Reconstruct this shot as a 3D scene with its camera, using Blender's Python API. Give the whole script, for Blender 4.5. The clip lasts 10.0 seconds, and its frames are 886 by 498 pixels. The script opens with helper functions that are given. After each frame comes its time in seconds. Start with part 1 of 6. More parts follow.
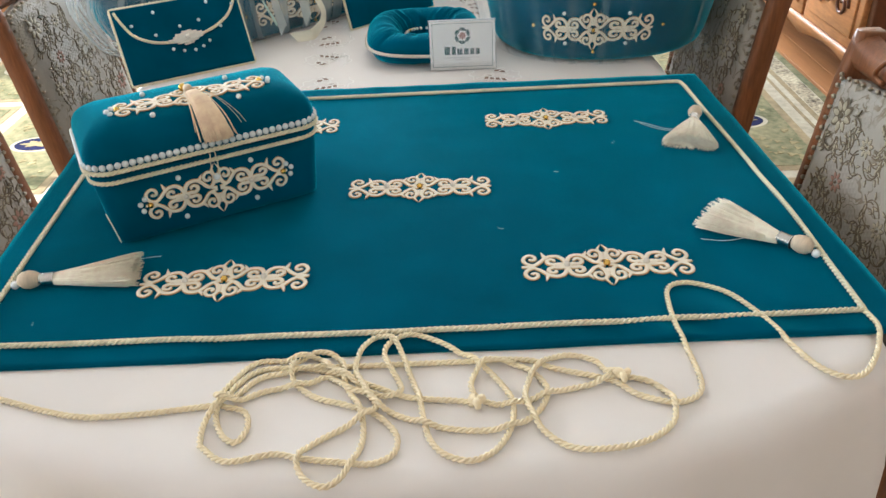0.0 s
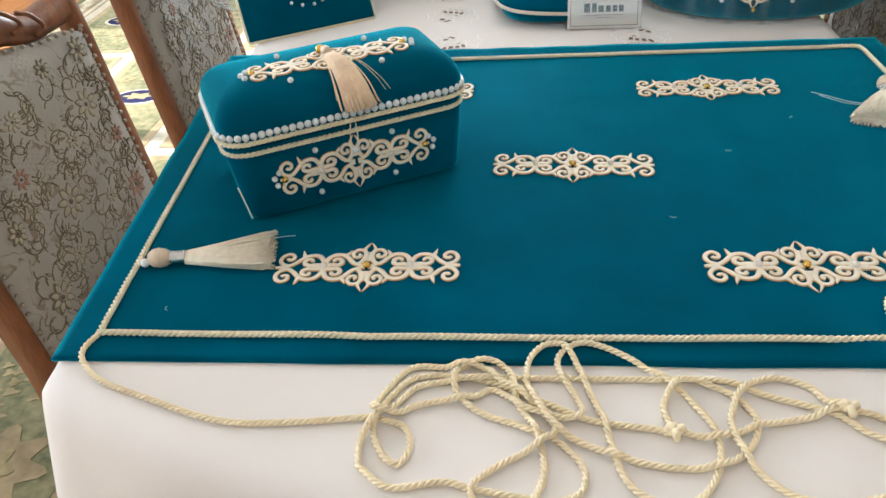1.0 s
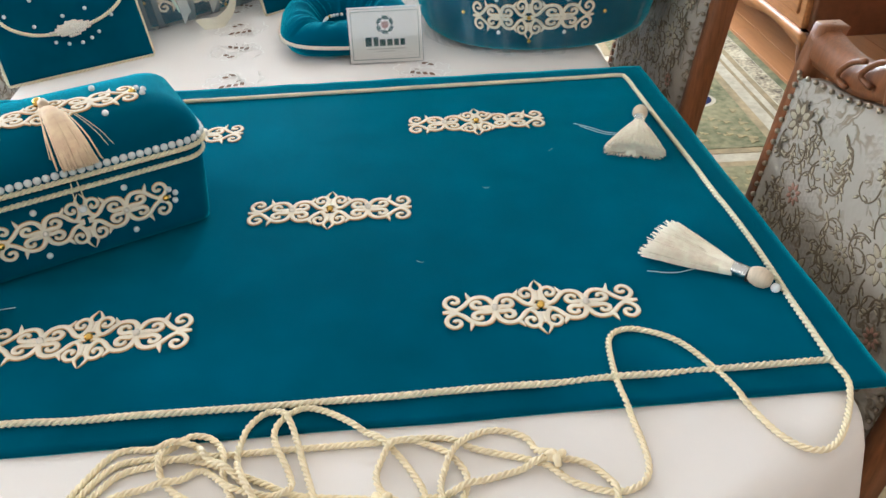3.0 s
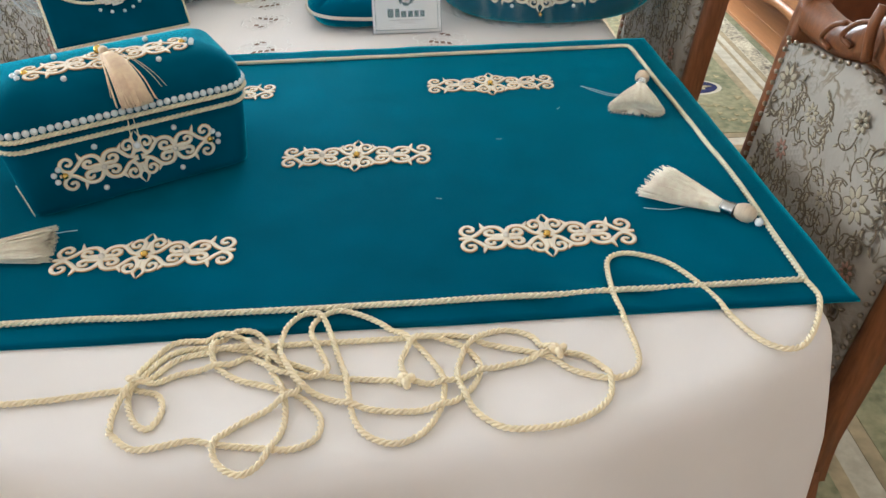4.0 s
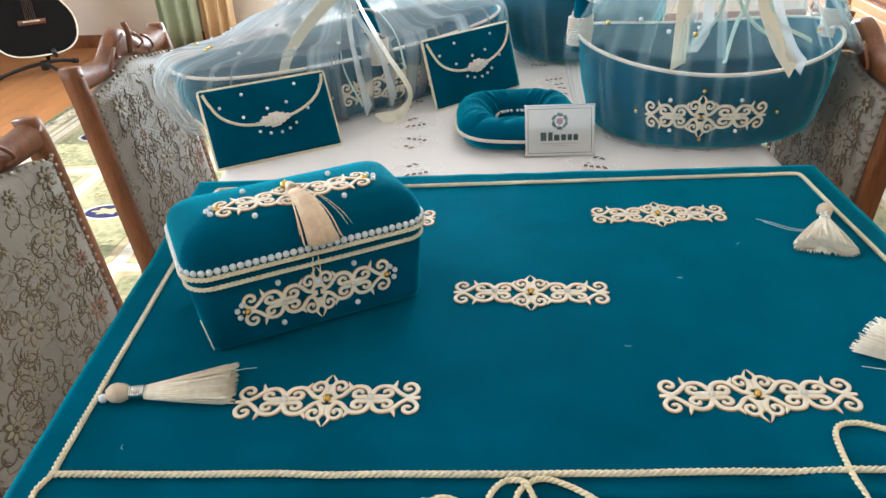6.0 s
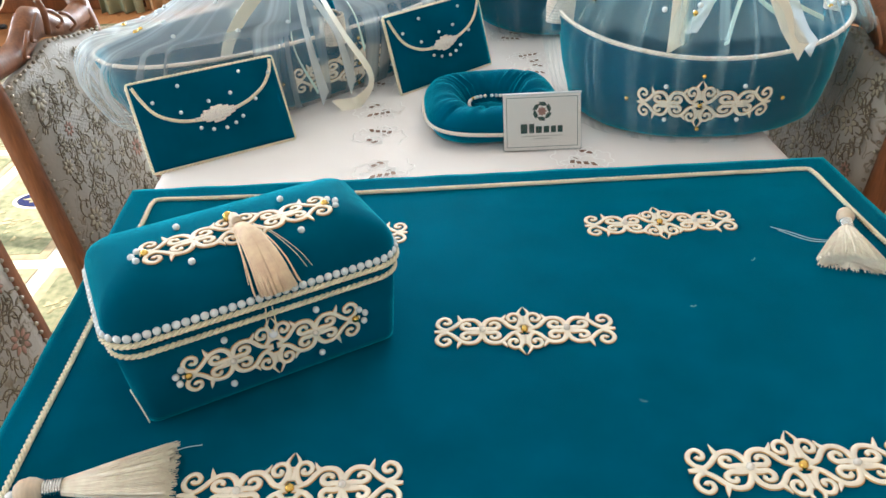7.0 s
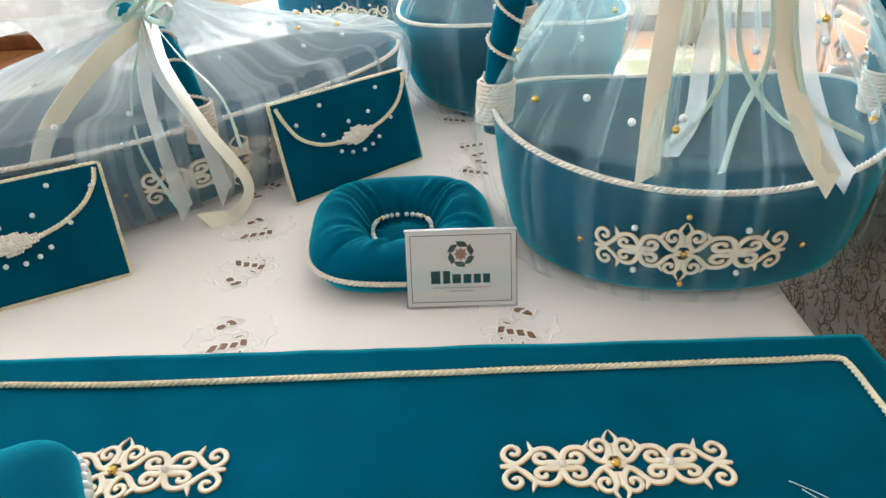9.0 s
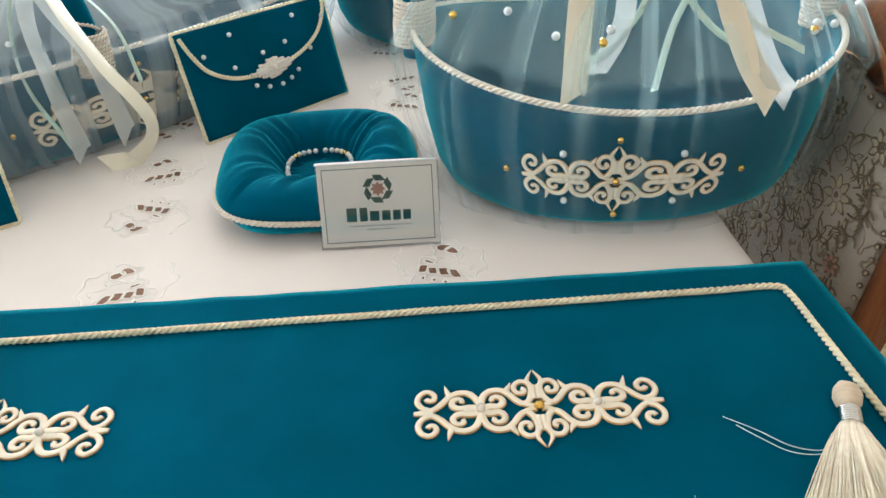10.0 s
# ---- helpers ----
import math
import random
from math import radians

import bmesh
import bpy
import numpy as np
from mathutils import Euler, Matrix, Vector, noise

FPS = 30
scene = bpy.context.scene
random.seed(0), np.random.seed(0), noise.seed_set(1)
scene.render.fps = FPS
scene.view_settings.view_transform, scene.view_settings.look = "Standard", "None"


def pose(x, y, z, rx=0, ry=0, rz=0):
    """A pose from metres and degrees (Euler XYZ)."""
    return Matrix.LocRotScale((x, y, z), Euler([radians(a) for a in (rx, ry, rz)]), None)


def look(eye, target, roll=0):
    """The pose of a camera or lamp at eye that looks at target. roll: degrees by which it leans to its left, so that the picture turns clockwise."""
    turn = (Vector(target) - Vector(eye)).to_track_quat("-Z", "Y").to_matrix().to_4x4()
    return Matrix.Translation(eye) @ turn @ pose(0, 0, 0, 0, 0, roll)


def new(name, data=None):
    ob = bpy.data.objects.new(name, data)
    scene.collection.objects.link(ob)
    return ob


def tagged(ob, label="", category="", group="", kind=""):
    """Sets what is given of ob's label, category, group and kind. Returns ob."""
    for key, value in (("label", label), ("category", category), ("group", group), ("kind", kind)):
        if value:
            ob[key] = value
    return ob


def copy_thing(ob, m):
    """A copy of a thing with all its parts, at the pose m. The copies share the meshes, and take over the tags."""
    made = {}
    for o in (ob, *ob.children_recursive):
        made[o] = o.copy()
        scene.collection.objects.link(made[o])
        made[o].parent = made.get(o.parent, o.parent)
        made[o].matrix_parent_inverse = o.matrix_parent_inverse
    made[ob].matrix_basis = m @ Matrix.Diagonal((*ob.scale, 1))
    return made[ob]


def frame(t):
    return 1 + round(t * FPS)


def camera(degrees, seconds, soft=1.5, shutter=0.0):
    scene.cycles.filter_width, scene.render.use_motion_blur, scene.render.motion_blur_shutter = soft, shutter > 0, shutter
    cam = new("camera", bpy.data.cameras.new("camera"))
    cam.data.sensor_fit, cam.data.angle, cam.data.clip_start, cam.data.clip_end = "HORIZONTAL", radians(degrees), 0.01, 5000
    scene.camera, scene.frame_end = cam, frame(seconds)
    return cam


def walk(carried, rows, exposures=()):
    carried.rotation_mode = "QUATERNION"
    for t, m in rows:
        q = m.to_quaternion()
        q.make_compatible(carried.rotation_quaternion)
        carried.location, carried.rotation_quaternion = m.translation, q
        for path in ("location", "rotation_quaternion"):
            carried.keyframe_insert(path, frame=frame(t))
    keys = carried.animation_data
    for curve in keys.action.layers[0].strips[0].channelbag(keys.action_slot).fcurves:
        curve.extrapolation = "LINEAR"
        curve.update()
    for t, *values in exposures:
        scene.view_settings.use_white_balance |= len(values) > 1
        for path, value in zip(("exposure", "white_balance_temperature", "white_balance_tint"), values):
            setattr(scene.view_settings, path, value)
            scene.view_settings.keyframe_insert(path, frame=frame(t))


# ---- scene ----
cam = camera(60.0, 10.0)
K, FLOOR_Z = 1.2, 0.129          # the plan below is in units of 1.2 m, its floor at 0.129
PATH = [
    (0, (0.057, -0.018, 1.262), (0.003, 1.659, 0.173), -2.7),
    (0.5, (0.008, -0.005, 1.255), (-0.131, 1.644, 0.132), -3.1),
    (1, (-0.043, 0.079, 1.242), (-0.284, 1.679, 0.065), -4.5),
    (1.5, (-0.042, 0.156, 1.245), (-0.249, 1.75, 0.056), -5.4),
    (2, (0.018, 0.186, 1.248), (-0.043, 1.803, 0.072), -4.1),
    (2.5, (0.076, 0.169, 1.255), (0.114, 1.798, 0.095), -2.2),
    (2.7, (0.09, 0.156, 1.255), (0.145, 1.786, 0.097), -1.9),
    (3.8, (0.111, 0.033, 1.237), (0.176, 1.655, 0.069), -1.8),
    (4, (0.088, 0.014, 1.243), (0.127, 1.644, 0.084), -1.4),
    (4.5, (0.032, -0.004, 1.264), (-0.041, 1.674, 0.179), -1.7),
    (5, (-0.002, 0.003, 1.281), (-0.147, 1.744, 0.306), -2.6),
    (5.5, (-0.006, 0.037, 1.282), (-0.175, 1.798, 0.349), -3.4),
    (5.7, (-0.013, 0.05, 1.28), (-0.181, 1.81, 0.345), -3.3),
    (6.8, (-0.064, 0.214, 1.273), (-0.172, 1.915, 0.227), -3.6),
    (7, (-0.058, 0.249, 1.279), (-0.121, 1.945, 0.221), -3.2),
    (7.5, (-0.027, 0.36, 1.284), (-0.053, 2.064, 0.238), -1.9),
    (8, (0.024, 0.506, 1.294), (-0.049, 2.229, 0.282), -0.9),
    (8.2, (0.035, 0.546, 1.291), (-0.048, 2.276, 0.291), -0.8),
    (8.5, (0.051, 0.595, 1.277), (-0.049, 2.335, 0.296), -1.3),
    (9, (0.073, 0.646, 1.245), (0.01, 2.383, 0.254), -2.3),
    (9.5, (0.104, 0.676, 1.221), (0.103, 2.382, 0.178), -2.7),
    (10, (0.116, 0.692, 1.194), (0.148, 2.364, 0.096), -2.3),
]


def metres(p):
    return Vector((p[0] * K, p[1] * K, (p[2] - FLOOR_Z) * K))


walk(cam, [(t, look(metres(eye), metres(target), roll)) for t, eye, target, roll in PATH],
     exposures=[(0, 0.20, 6050, 10), (1.2, 0.30, 6050, 10), (2.0, 0.38, 5950, 10), (2.7, 0.38, 5950, 10), (4.0, 0.24, 6000, 10), (5.5, 0.26, 5950, 10),
                (7.0, 0.48, 6000, 10), (7.6, 0.44, 6100, 10), (8.5, 0.36, 6200, 10), (10, 0.42, 6250, 10)])

# ---- world and lights ----
world = bpy.data.worlds.new("daylight")
scene.world = world
world.use_nodes = True
wn = world.node_tree
sky = wn.nodes.new("ShaderNodeTexSky")
sky.sky_type, sky.sun_disc = "NISHITA", False
sky.sun_elevation, sky.sun_rotation = radians(30), radians(-81)
wn.links.new(sky.outputs[0], wn.nodes["Background"].inputs[0])
wn.nodes["Background"].inputs[1].default_value = 0.12


def lamp(name, kind, m, energy, color, size=1.0, size_y=None, angle=0.5):
    data = bpy.data.lights.new(name, kind)
    data.energy, data.color = energy, color
    if kind == "AREA":
        data.shape, data.size, data.size_y = "RECTANGLE", size, size_y or size
    else:
        data.angle = radians(angle)
    ob = new(name, data)
    ob.matrix_world = m
    return ob


lamp("sun", "SUN", look((-6, 3.3, 3.5), (0, 2.4, 0)), 13.0, (1.0, 0.94, 0.84))
# daylight of the window bays, one lamp in each opening; the south is fill
lamp("window_daylight", "AREA", look((-4.24, 3.06, 1.55), (0, 2.6, 0.8)), 105, (0.88, 0.95, 1.0), 2.2, 1.7)
lamp("window_daylight", "AREA", look((-4.24, 0.18, 1.55), (0, 0.5, 0.8)), 45, (0.88, 0.95, 1.0), 2.2, 1.7)
lamp("window_daylight", "AREA", look((0.18, 5.98, 1.62), (0.1, 1.5, 0.8)), 320, (0.88, 0.95, 1.0), 2.4, 1.6)
# added front fill from the unseen south side, brightening card and basket fronts
lamp("window_daylight", "AREA", look((0.42, -2.92, 1.95), (0, 1.2, 0.8)), 12, (1.0, 0.97, 0.92), 2.4, 0.95)

# ---- materials ----


def material(name, base, rough=0.7, spec=0.4, metal=0.0, var=0.12, scale=30.0, bump=0.2, bump_scale=400.0, sheen=0.0,
             sheen_tint=None, rand=0.0, detail=4.0, second=None, stretch=(1, 1, 1), bump_dist=0.002, coat=0.0):
    """A principled surface with two scales of colour change and fine relief."""
    m = bpy.data.materials.new(name)
    m.use_nodes = True
    nt = m.node_tree
    b = nt.nodes["Principled BSDF"]
    N, Lk = nt.nodes.new, nt.links.new
    tc = N("ShaderNodeTexCoord")
    mp = N("ShaderNodeMapping")
    mp.inputs["Scale"].default_value = stretch
    coords = tc.outputs["Object"]
    if rand:                             # alike pieces take their grain from different places
        oi0, mul0 = N("ShaderNodeObjectInfo"), N("ShaderNodeVectorMath")
        mul0.operation = "MULTIPLY_ADD"
        mul0.inputs[1].default_value = (31, 47, 13)
        Lk(oi0.outputs["Random"], mul0.inputs[0])
        Lk(coords, mul0.inputs[2])
        coords = mul0.outputs[0]
    Lk(coords, mp.inputs[0])
    n1 = N("ShaderNodeTexNoise")
    n1.inputs["Scale"].default_value, n1.inputs["Detail"].default_value = scale, detail
    n2 = N("ShaderNodeTexNoise")
    n2.inputs["Scale"].default_value, n2.inputs["Detail"].default_value = scale * 0.13, 2.0
    Lk(mp.outputs[0], n1.inputs["Vector"])
    Lk(mp.outputs[0], n2.inputs["Vector"])
    add = N("ShaderNodeMath")
    add.operation = "MULTIPLY_ADD"
    add.inputs[1].default_value, add.inputs[2].default_value = 0.5, 0.0
    Lk(n1.outputs[0], add.inputs[0])
    add2 = N("ShaderNodeMath")
    add2.operation = "MULTIPLY_ADD"
    add2.inputs[1].default_value = 0.5
    Lk(n2.outputs[0], add2.inputs[0])
    Lk(add.outputs[0], add2.inputs[2])
    ramp = N("ShaderNodeValToRGB")
    c2 = second or tuple(min(1.0, c * (1 + var)) for c in base)
    c1 = base if second else tuple(c * (1 - var) for c in base)
    ramp.color_ramp.elements[0].position, ramp.color_ramp.elements[1].position = 0.36, 0.64
    ramp.color_ramp.elements[0].color, ramp.color_ramp.elements[1].color = (*c1, 1), (*c2, 1)
    Lk(add2.outputs[0], ramp.inputs[0])
    out = ramp.outputs[0]
    if rand:
        oi = N("ShaderNodeObjectInfo")
        mr = N("ShaderNodeMapRange")
        mr.inputs[3].default_value, mr.inputs[4].default_value = 1 - rand, 1 + rand
        Lk(oi.outputs["Random"], mr.inputs[0])
        hs = N("ShaderNodeHueSaturation")
        Lk(mr.outputs[0], hs.inputs["Value"])
        Lk(out, hs.inputs["Color"])
        out = hs.outputs[0]
    Lk(out, b.inputs["Base Color"])
    b.inputs["Roughness"].default_value, b.inputs["Metallic"].default_value = rough, metal
    b.inputs["Specular IOR Level"].default_value = spec
    b.inputs["Coat Weight"].default_value = coat
    if sheen:
        b.inputs["Sheen Weight"].default_value = sheen
        b.inputs["Sheen Roughness"].default_value = 0.34
        b.inputs["Sheen Tint"].default_value = (*(sheen_tint or base), 1)
    if bump:
        n3 = N("ShaderNodeTexNoise")
        n3.inputs["Scale"].default_value, n3.inputs["Detail"].default_value = bump_scale, 3.0
        Lk(mp.outputs[0], n3.inputs["Vector"])
        bp = N("ShaderNodeBump")
        bp.inputs["Strength"].default_value, bp.inputs["Distance"].default_value = bump, bump_dist
        Lk(n3.outputs[0], bp.inputs["Height"])
        Lk(bp.outputs[0], b.inputs["Normal"])
    return m


VELVET = material("teal_velvet", (0.0, 0.074, 0.130), 0.85, 0.02, var=0.2, scale=11, bump=0.3, bump_scale=900, sheen=1.0, sheen_tint=(0.03, 0.62, 0.78))
# velvet darkened to stand for the shade under the casket lid
VELVET_SHADE = material("teal_velvet_shade", (0.001, 0.03, 0.045), 0.9, 0.1, var=0.1)
CORD = material("cream_cord", (0.86, 0.78, 0.57), 0.5, 0.4, var=0.1, scale=60, bump=0.3, bump_scale=1200, sheen=0.2, sheen_tint=(1, 0.95, 0.8))
CORD_LOOSE = material("loose_cream_cord", (0.96, 0.81, 0.56), 0.45, 0.45, var=0.08, scale=60, bump=0.3, bump_scale=1200)
CORD_WHITE = material("ivory_cord", (0.80, 0.72, 0.62), 0.5, 0.4, var=0.06, scale=60, bump=0.3, bump_scale=1200)
APPLIQUE = material("cream_embroidery", (0.88, 0.80, 0.66), 0.6, 0.35, var=0.06, scale=80, bump=0.4, bump_scale=1500)
APPLIQUE_EDGE = material("gold_thread_edge", (0.56, 0.36, 0.15), 0.5, 0.5, var=0.2, scale=200, bump=0.5, bump_scale=1500)
PEARL = material("pearl", (0.66, 0.72, 0.74), 0.16, 0.7, var=0.04, bump=0, coat=0.6)
PEARL_WARM = material("warm_pearl", (0.80, 0.74, 0.66), 0.18, 0.7, var=0.04, bump=0, coat=0.6)
GOLD = material("gold_bead", (0.72, 0.47, 0.12), 0.25, 0.5, metal=0.9, var=0.1, bump=0.2, bump_scale=200)
CRYSTAL = material("crystal", (0.85, 0.88, 0.9), 0.05, 0.9, var=0.05, bump=0)
SILVER = material("silver_wire", (0.62, 0.62, 0.6), 0.25, 0.5, metal=1.0, var=0.1, bump=0.1)
THREAD = material("ivory_thread", (0.98, 0.85, 0.70), 0.5, 0.4, var=0.12, scale=120, bump=0)
THREAD_PEACH = material("peach_thread", (0.97, 0.72, 0.51), 0.5, 0.4, var=0.15, scale=120, bump=0)

STRAY = material("pale_blue_thread", (0.50, 0.68, 0.74), 0.5, 0.4, bump=0)
BEADWOOD = material("pale_wood_bead", (0.66, 0.54, 0.40), 0.5, 0.4, var=0.12, scale=90, stretch=(1, 1, 4), bump=0.1)
CLOTH = material("white_tablecloth", (0.82, 0.78, 0.755), 0.85, 0.2, var=0.025, scale=9, bump=0.15, bump_scale=1400)
STITCH = material("white_satin_stitch", (0.93, 0.91, 0.88), 0.45, 0.5, var=0.03, bump=0.3, bump_scale=1200)
TABLEWOOD = material("brown_tabletop", (0.20, 0.10, 0.055), 0.4, 0.5, var=0.2, scale=30, stretch=(8, 1, 1))
WALNUT = material("reddish_walnut", (0.19, 0.07, 0.026), 0.45, 0.28, var=0.3, scale=40, stretch=(6, 6, 0.7), bump=0.12, bump_scale=120, coat=0.08)
OAK = material("orange_carved_wood", (0.36, 0.15, 0.05), 0.5, 0.35, var=0.3, scale=22, stretch=(3, 0.6, 3), bump=0.15, bump_scale=80, coat=0.05)
OAK_DARK = material("dark_carved_wood", (0.12, 0.04, 0.018), 0.35, 0.5, var=0.3, scale=22, bump=0.15, bump_scale=80)
BRASS = material("aged_nail", (0.34, 0.29, 0.22), 0.35, 0.5, metal=1.0, var=0.15, bump=0)
PLANK = material("orange_oak_plank", (0.30, 0.125, 0.042), 0.55, 0.25, var=0.12, scale=16, stretch=(4, 0.4, 1), bump=0.06, bump_scale=90, rand=0.06)
WALL = material("beige_wall", (0.62, 0.53, 0.43), 0.9, 0.2, var=0.03, scale=3, bump=0.15, bump_scale=60)
WHITE = material("white_ceiling", (0.80, 0.79, 0.76), 0.9, 0.2, var=0.02, scale=3, bump=0.05)
CURTAIN_G = material("green_satin_curtain", (0.28, 0.31, 0.20), 0.45, 0.4, var=0.1, scale=4, bump=0.1)
CURTAIN_T = material("tan_curtain", (0.55, 0.38, 0.20), 0.6, 0.3, var=0.1, scale=4, bump=0.1)
BLACK = material("black_lacquer", (0.004, 0.003, 0.003), 0.35, 0.12, var=0.2, scale=5, bump=0, coat=0.0)
BLACK_RUBBER = material("black_stand", (0.015, 0.013, 0.012), 0.5, 0.4, var=0.2, bump=0.1)
BINDING = material("ivory_binding", (0.72, 0.66, 0.52), 0.4, 0.4, var=0.05, bump=0)
STRING = material("steel_string", (0.5, 0.5, 0.48), 0.3, 0.5, metal=1.0, bump=0)
CARD = material("white_card", (0.94, 0.90, 0.84), 0.6, 0.4, var=0.015, bump=0.02)
INK = material("green_ink", (0.02, 0.085, 0.07), 0.6, 0.3, var=0.1, bump=0)
INK_FAINT = material("faint_print", (0.62, 0.58, 0.54), 0.6, 0.3, var=0.05, bump=0)
INK_BROWN = material("brown_ink", (0.42, 0.22, 0.17), 0.6, 0.3, var=0.1, bump=0)
RIBBON = material("cream_satin_ribbon", (0.80, 0.76, 0.62), 0.35, 0.5, var=0.04, scale=20, bump=0.1, bump_scale=900)
RIBBON_MINT = material("mint_ribbon", (0.55, 0.72, 0.65), 0.35, 0.5, var=0.08, scale=20, bump=0.1, bump_scale=900)


def sheer(name, color, alpha, gain=0.35, scale=9.0):
    """Net: partly open, partly white thread, denser along irregular folds."""
    m = bpy.data.materials.new(name)
    m.use_nodes = True
    nt = m.node_tree
    nt.nodes.clear()
    N, Lk = nt.nodes.new, nt.links.new
    out, mix, tr, di, tl, ms = (N("ShaderNode" + k) for k in ("OutputMaterial", "MixShader", "BsdfTransparent", "BsdfDiffuse", "BsdfTranslucent", "MixShader"))
    di.inputs[0].default_value = tl.inputs[0].default_value = (*color, 1)
    ms.inputs[0].default_value = 0.45
    Lk(di.outputs[0], ms.inputs[1])
    Lk(tl.outputs[0], ms.inputs[2])
    uv = N("ShaderNodeAttribute")
    uv.attribute_name = "fold"
    nz = N("ShaderNodeTexNoise")
    nz.inputs["Scale"].default_value, nz.inputs["Detail"].default_value = scale, 3.0
    Lk(uv.outputs["Vector"], nz.inputs["Vector"])
    mr = N("ShaderNodeMapRange")
    mr.inputs[1].default_value, mr.inputs[2].default_value = 0.50, 0.74
    mr.inputs[3].default_value, mr.inputs[4].default_value = alpha, alpha + gain
    Lk(nz.outputs[0], mr.inputs[0])
    ga = N("ShaderNodeAttribute")        # how closely the net is gathered
    ga.attribute_name = "gauze"
    sm = N("ShaderNodeMath")
    sm.operation, sm.use_clamp = "MULTIPLY_ADD", True
    sm.inputs[1].default_value = 0.75
    Lk(ga.outputs["Fac"], sm.inputs[0])
    Lk(mr.outputs[0], sm.inputs[2])
    Lk(sm.outputs[0], mix.inputs[0])
    Lk(tr.outputs[0], mix.inputs[1])
    Lk(ms.outputs[0], mix.inputs[2])
    Lk(mix.outputs[0], out.inputs[0])
    return m


TULLE = sheer("white_tulle", (0.66, 0.91, 0.94), 0.05, 0.28, 6.0)
TULLE_DENSE = sheer("gathered_white_tulle", (0.95, 0.95, 0.95), 0.7, 0.3)
TULLE_DOUBLE = sheer("doubled_white_tulle", (0.84, 0.94, 0.98), 0.17, 0.40, 4.0)
ORGANZA = sheer("white_organza", (0.88, 0.92, 0.92), 0.42, 0.2)


def glass(name, tint=(1, 1, 1)):
    m = bpy.data.materials.new(name)
    m.use_nodes = True
    nt = m.node_tree
    nt.nodes.clear()
    N, Lk = nt.nodes.new, nt.links.new
    out, mix, tr, gl, fr = (N("ShaderNode" + k) for k in ("OutputMaterial", "MixShader", "BsdfTransparent", "BsdfGlossy", "Fresnel"))
    tr.inputs[0].default_value = (*tint, 1)
    gl.inputs["Roughness"].default_value = 0.02
    Lk(fr.outputs[0], mix.inputs[0])
    Lk(tr.outputs[0], mix.inputs[1])
    Lk(gl.outputs[0], mix.inputs[2])
    Lk(mix.outputs[0], out.inputs[0])
    return m


GLASS = glass("clear_glass")
ACRYLIC = glass("clear_acrylic", (0.985, 0.99, 0.99))


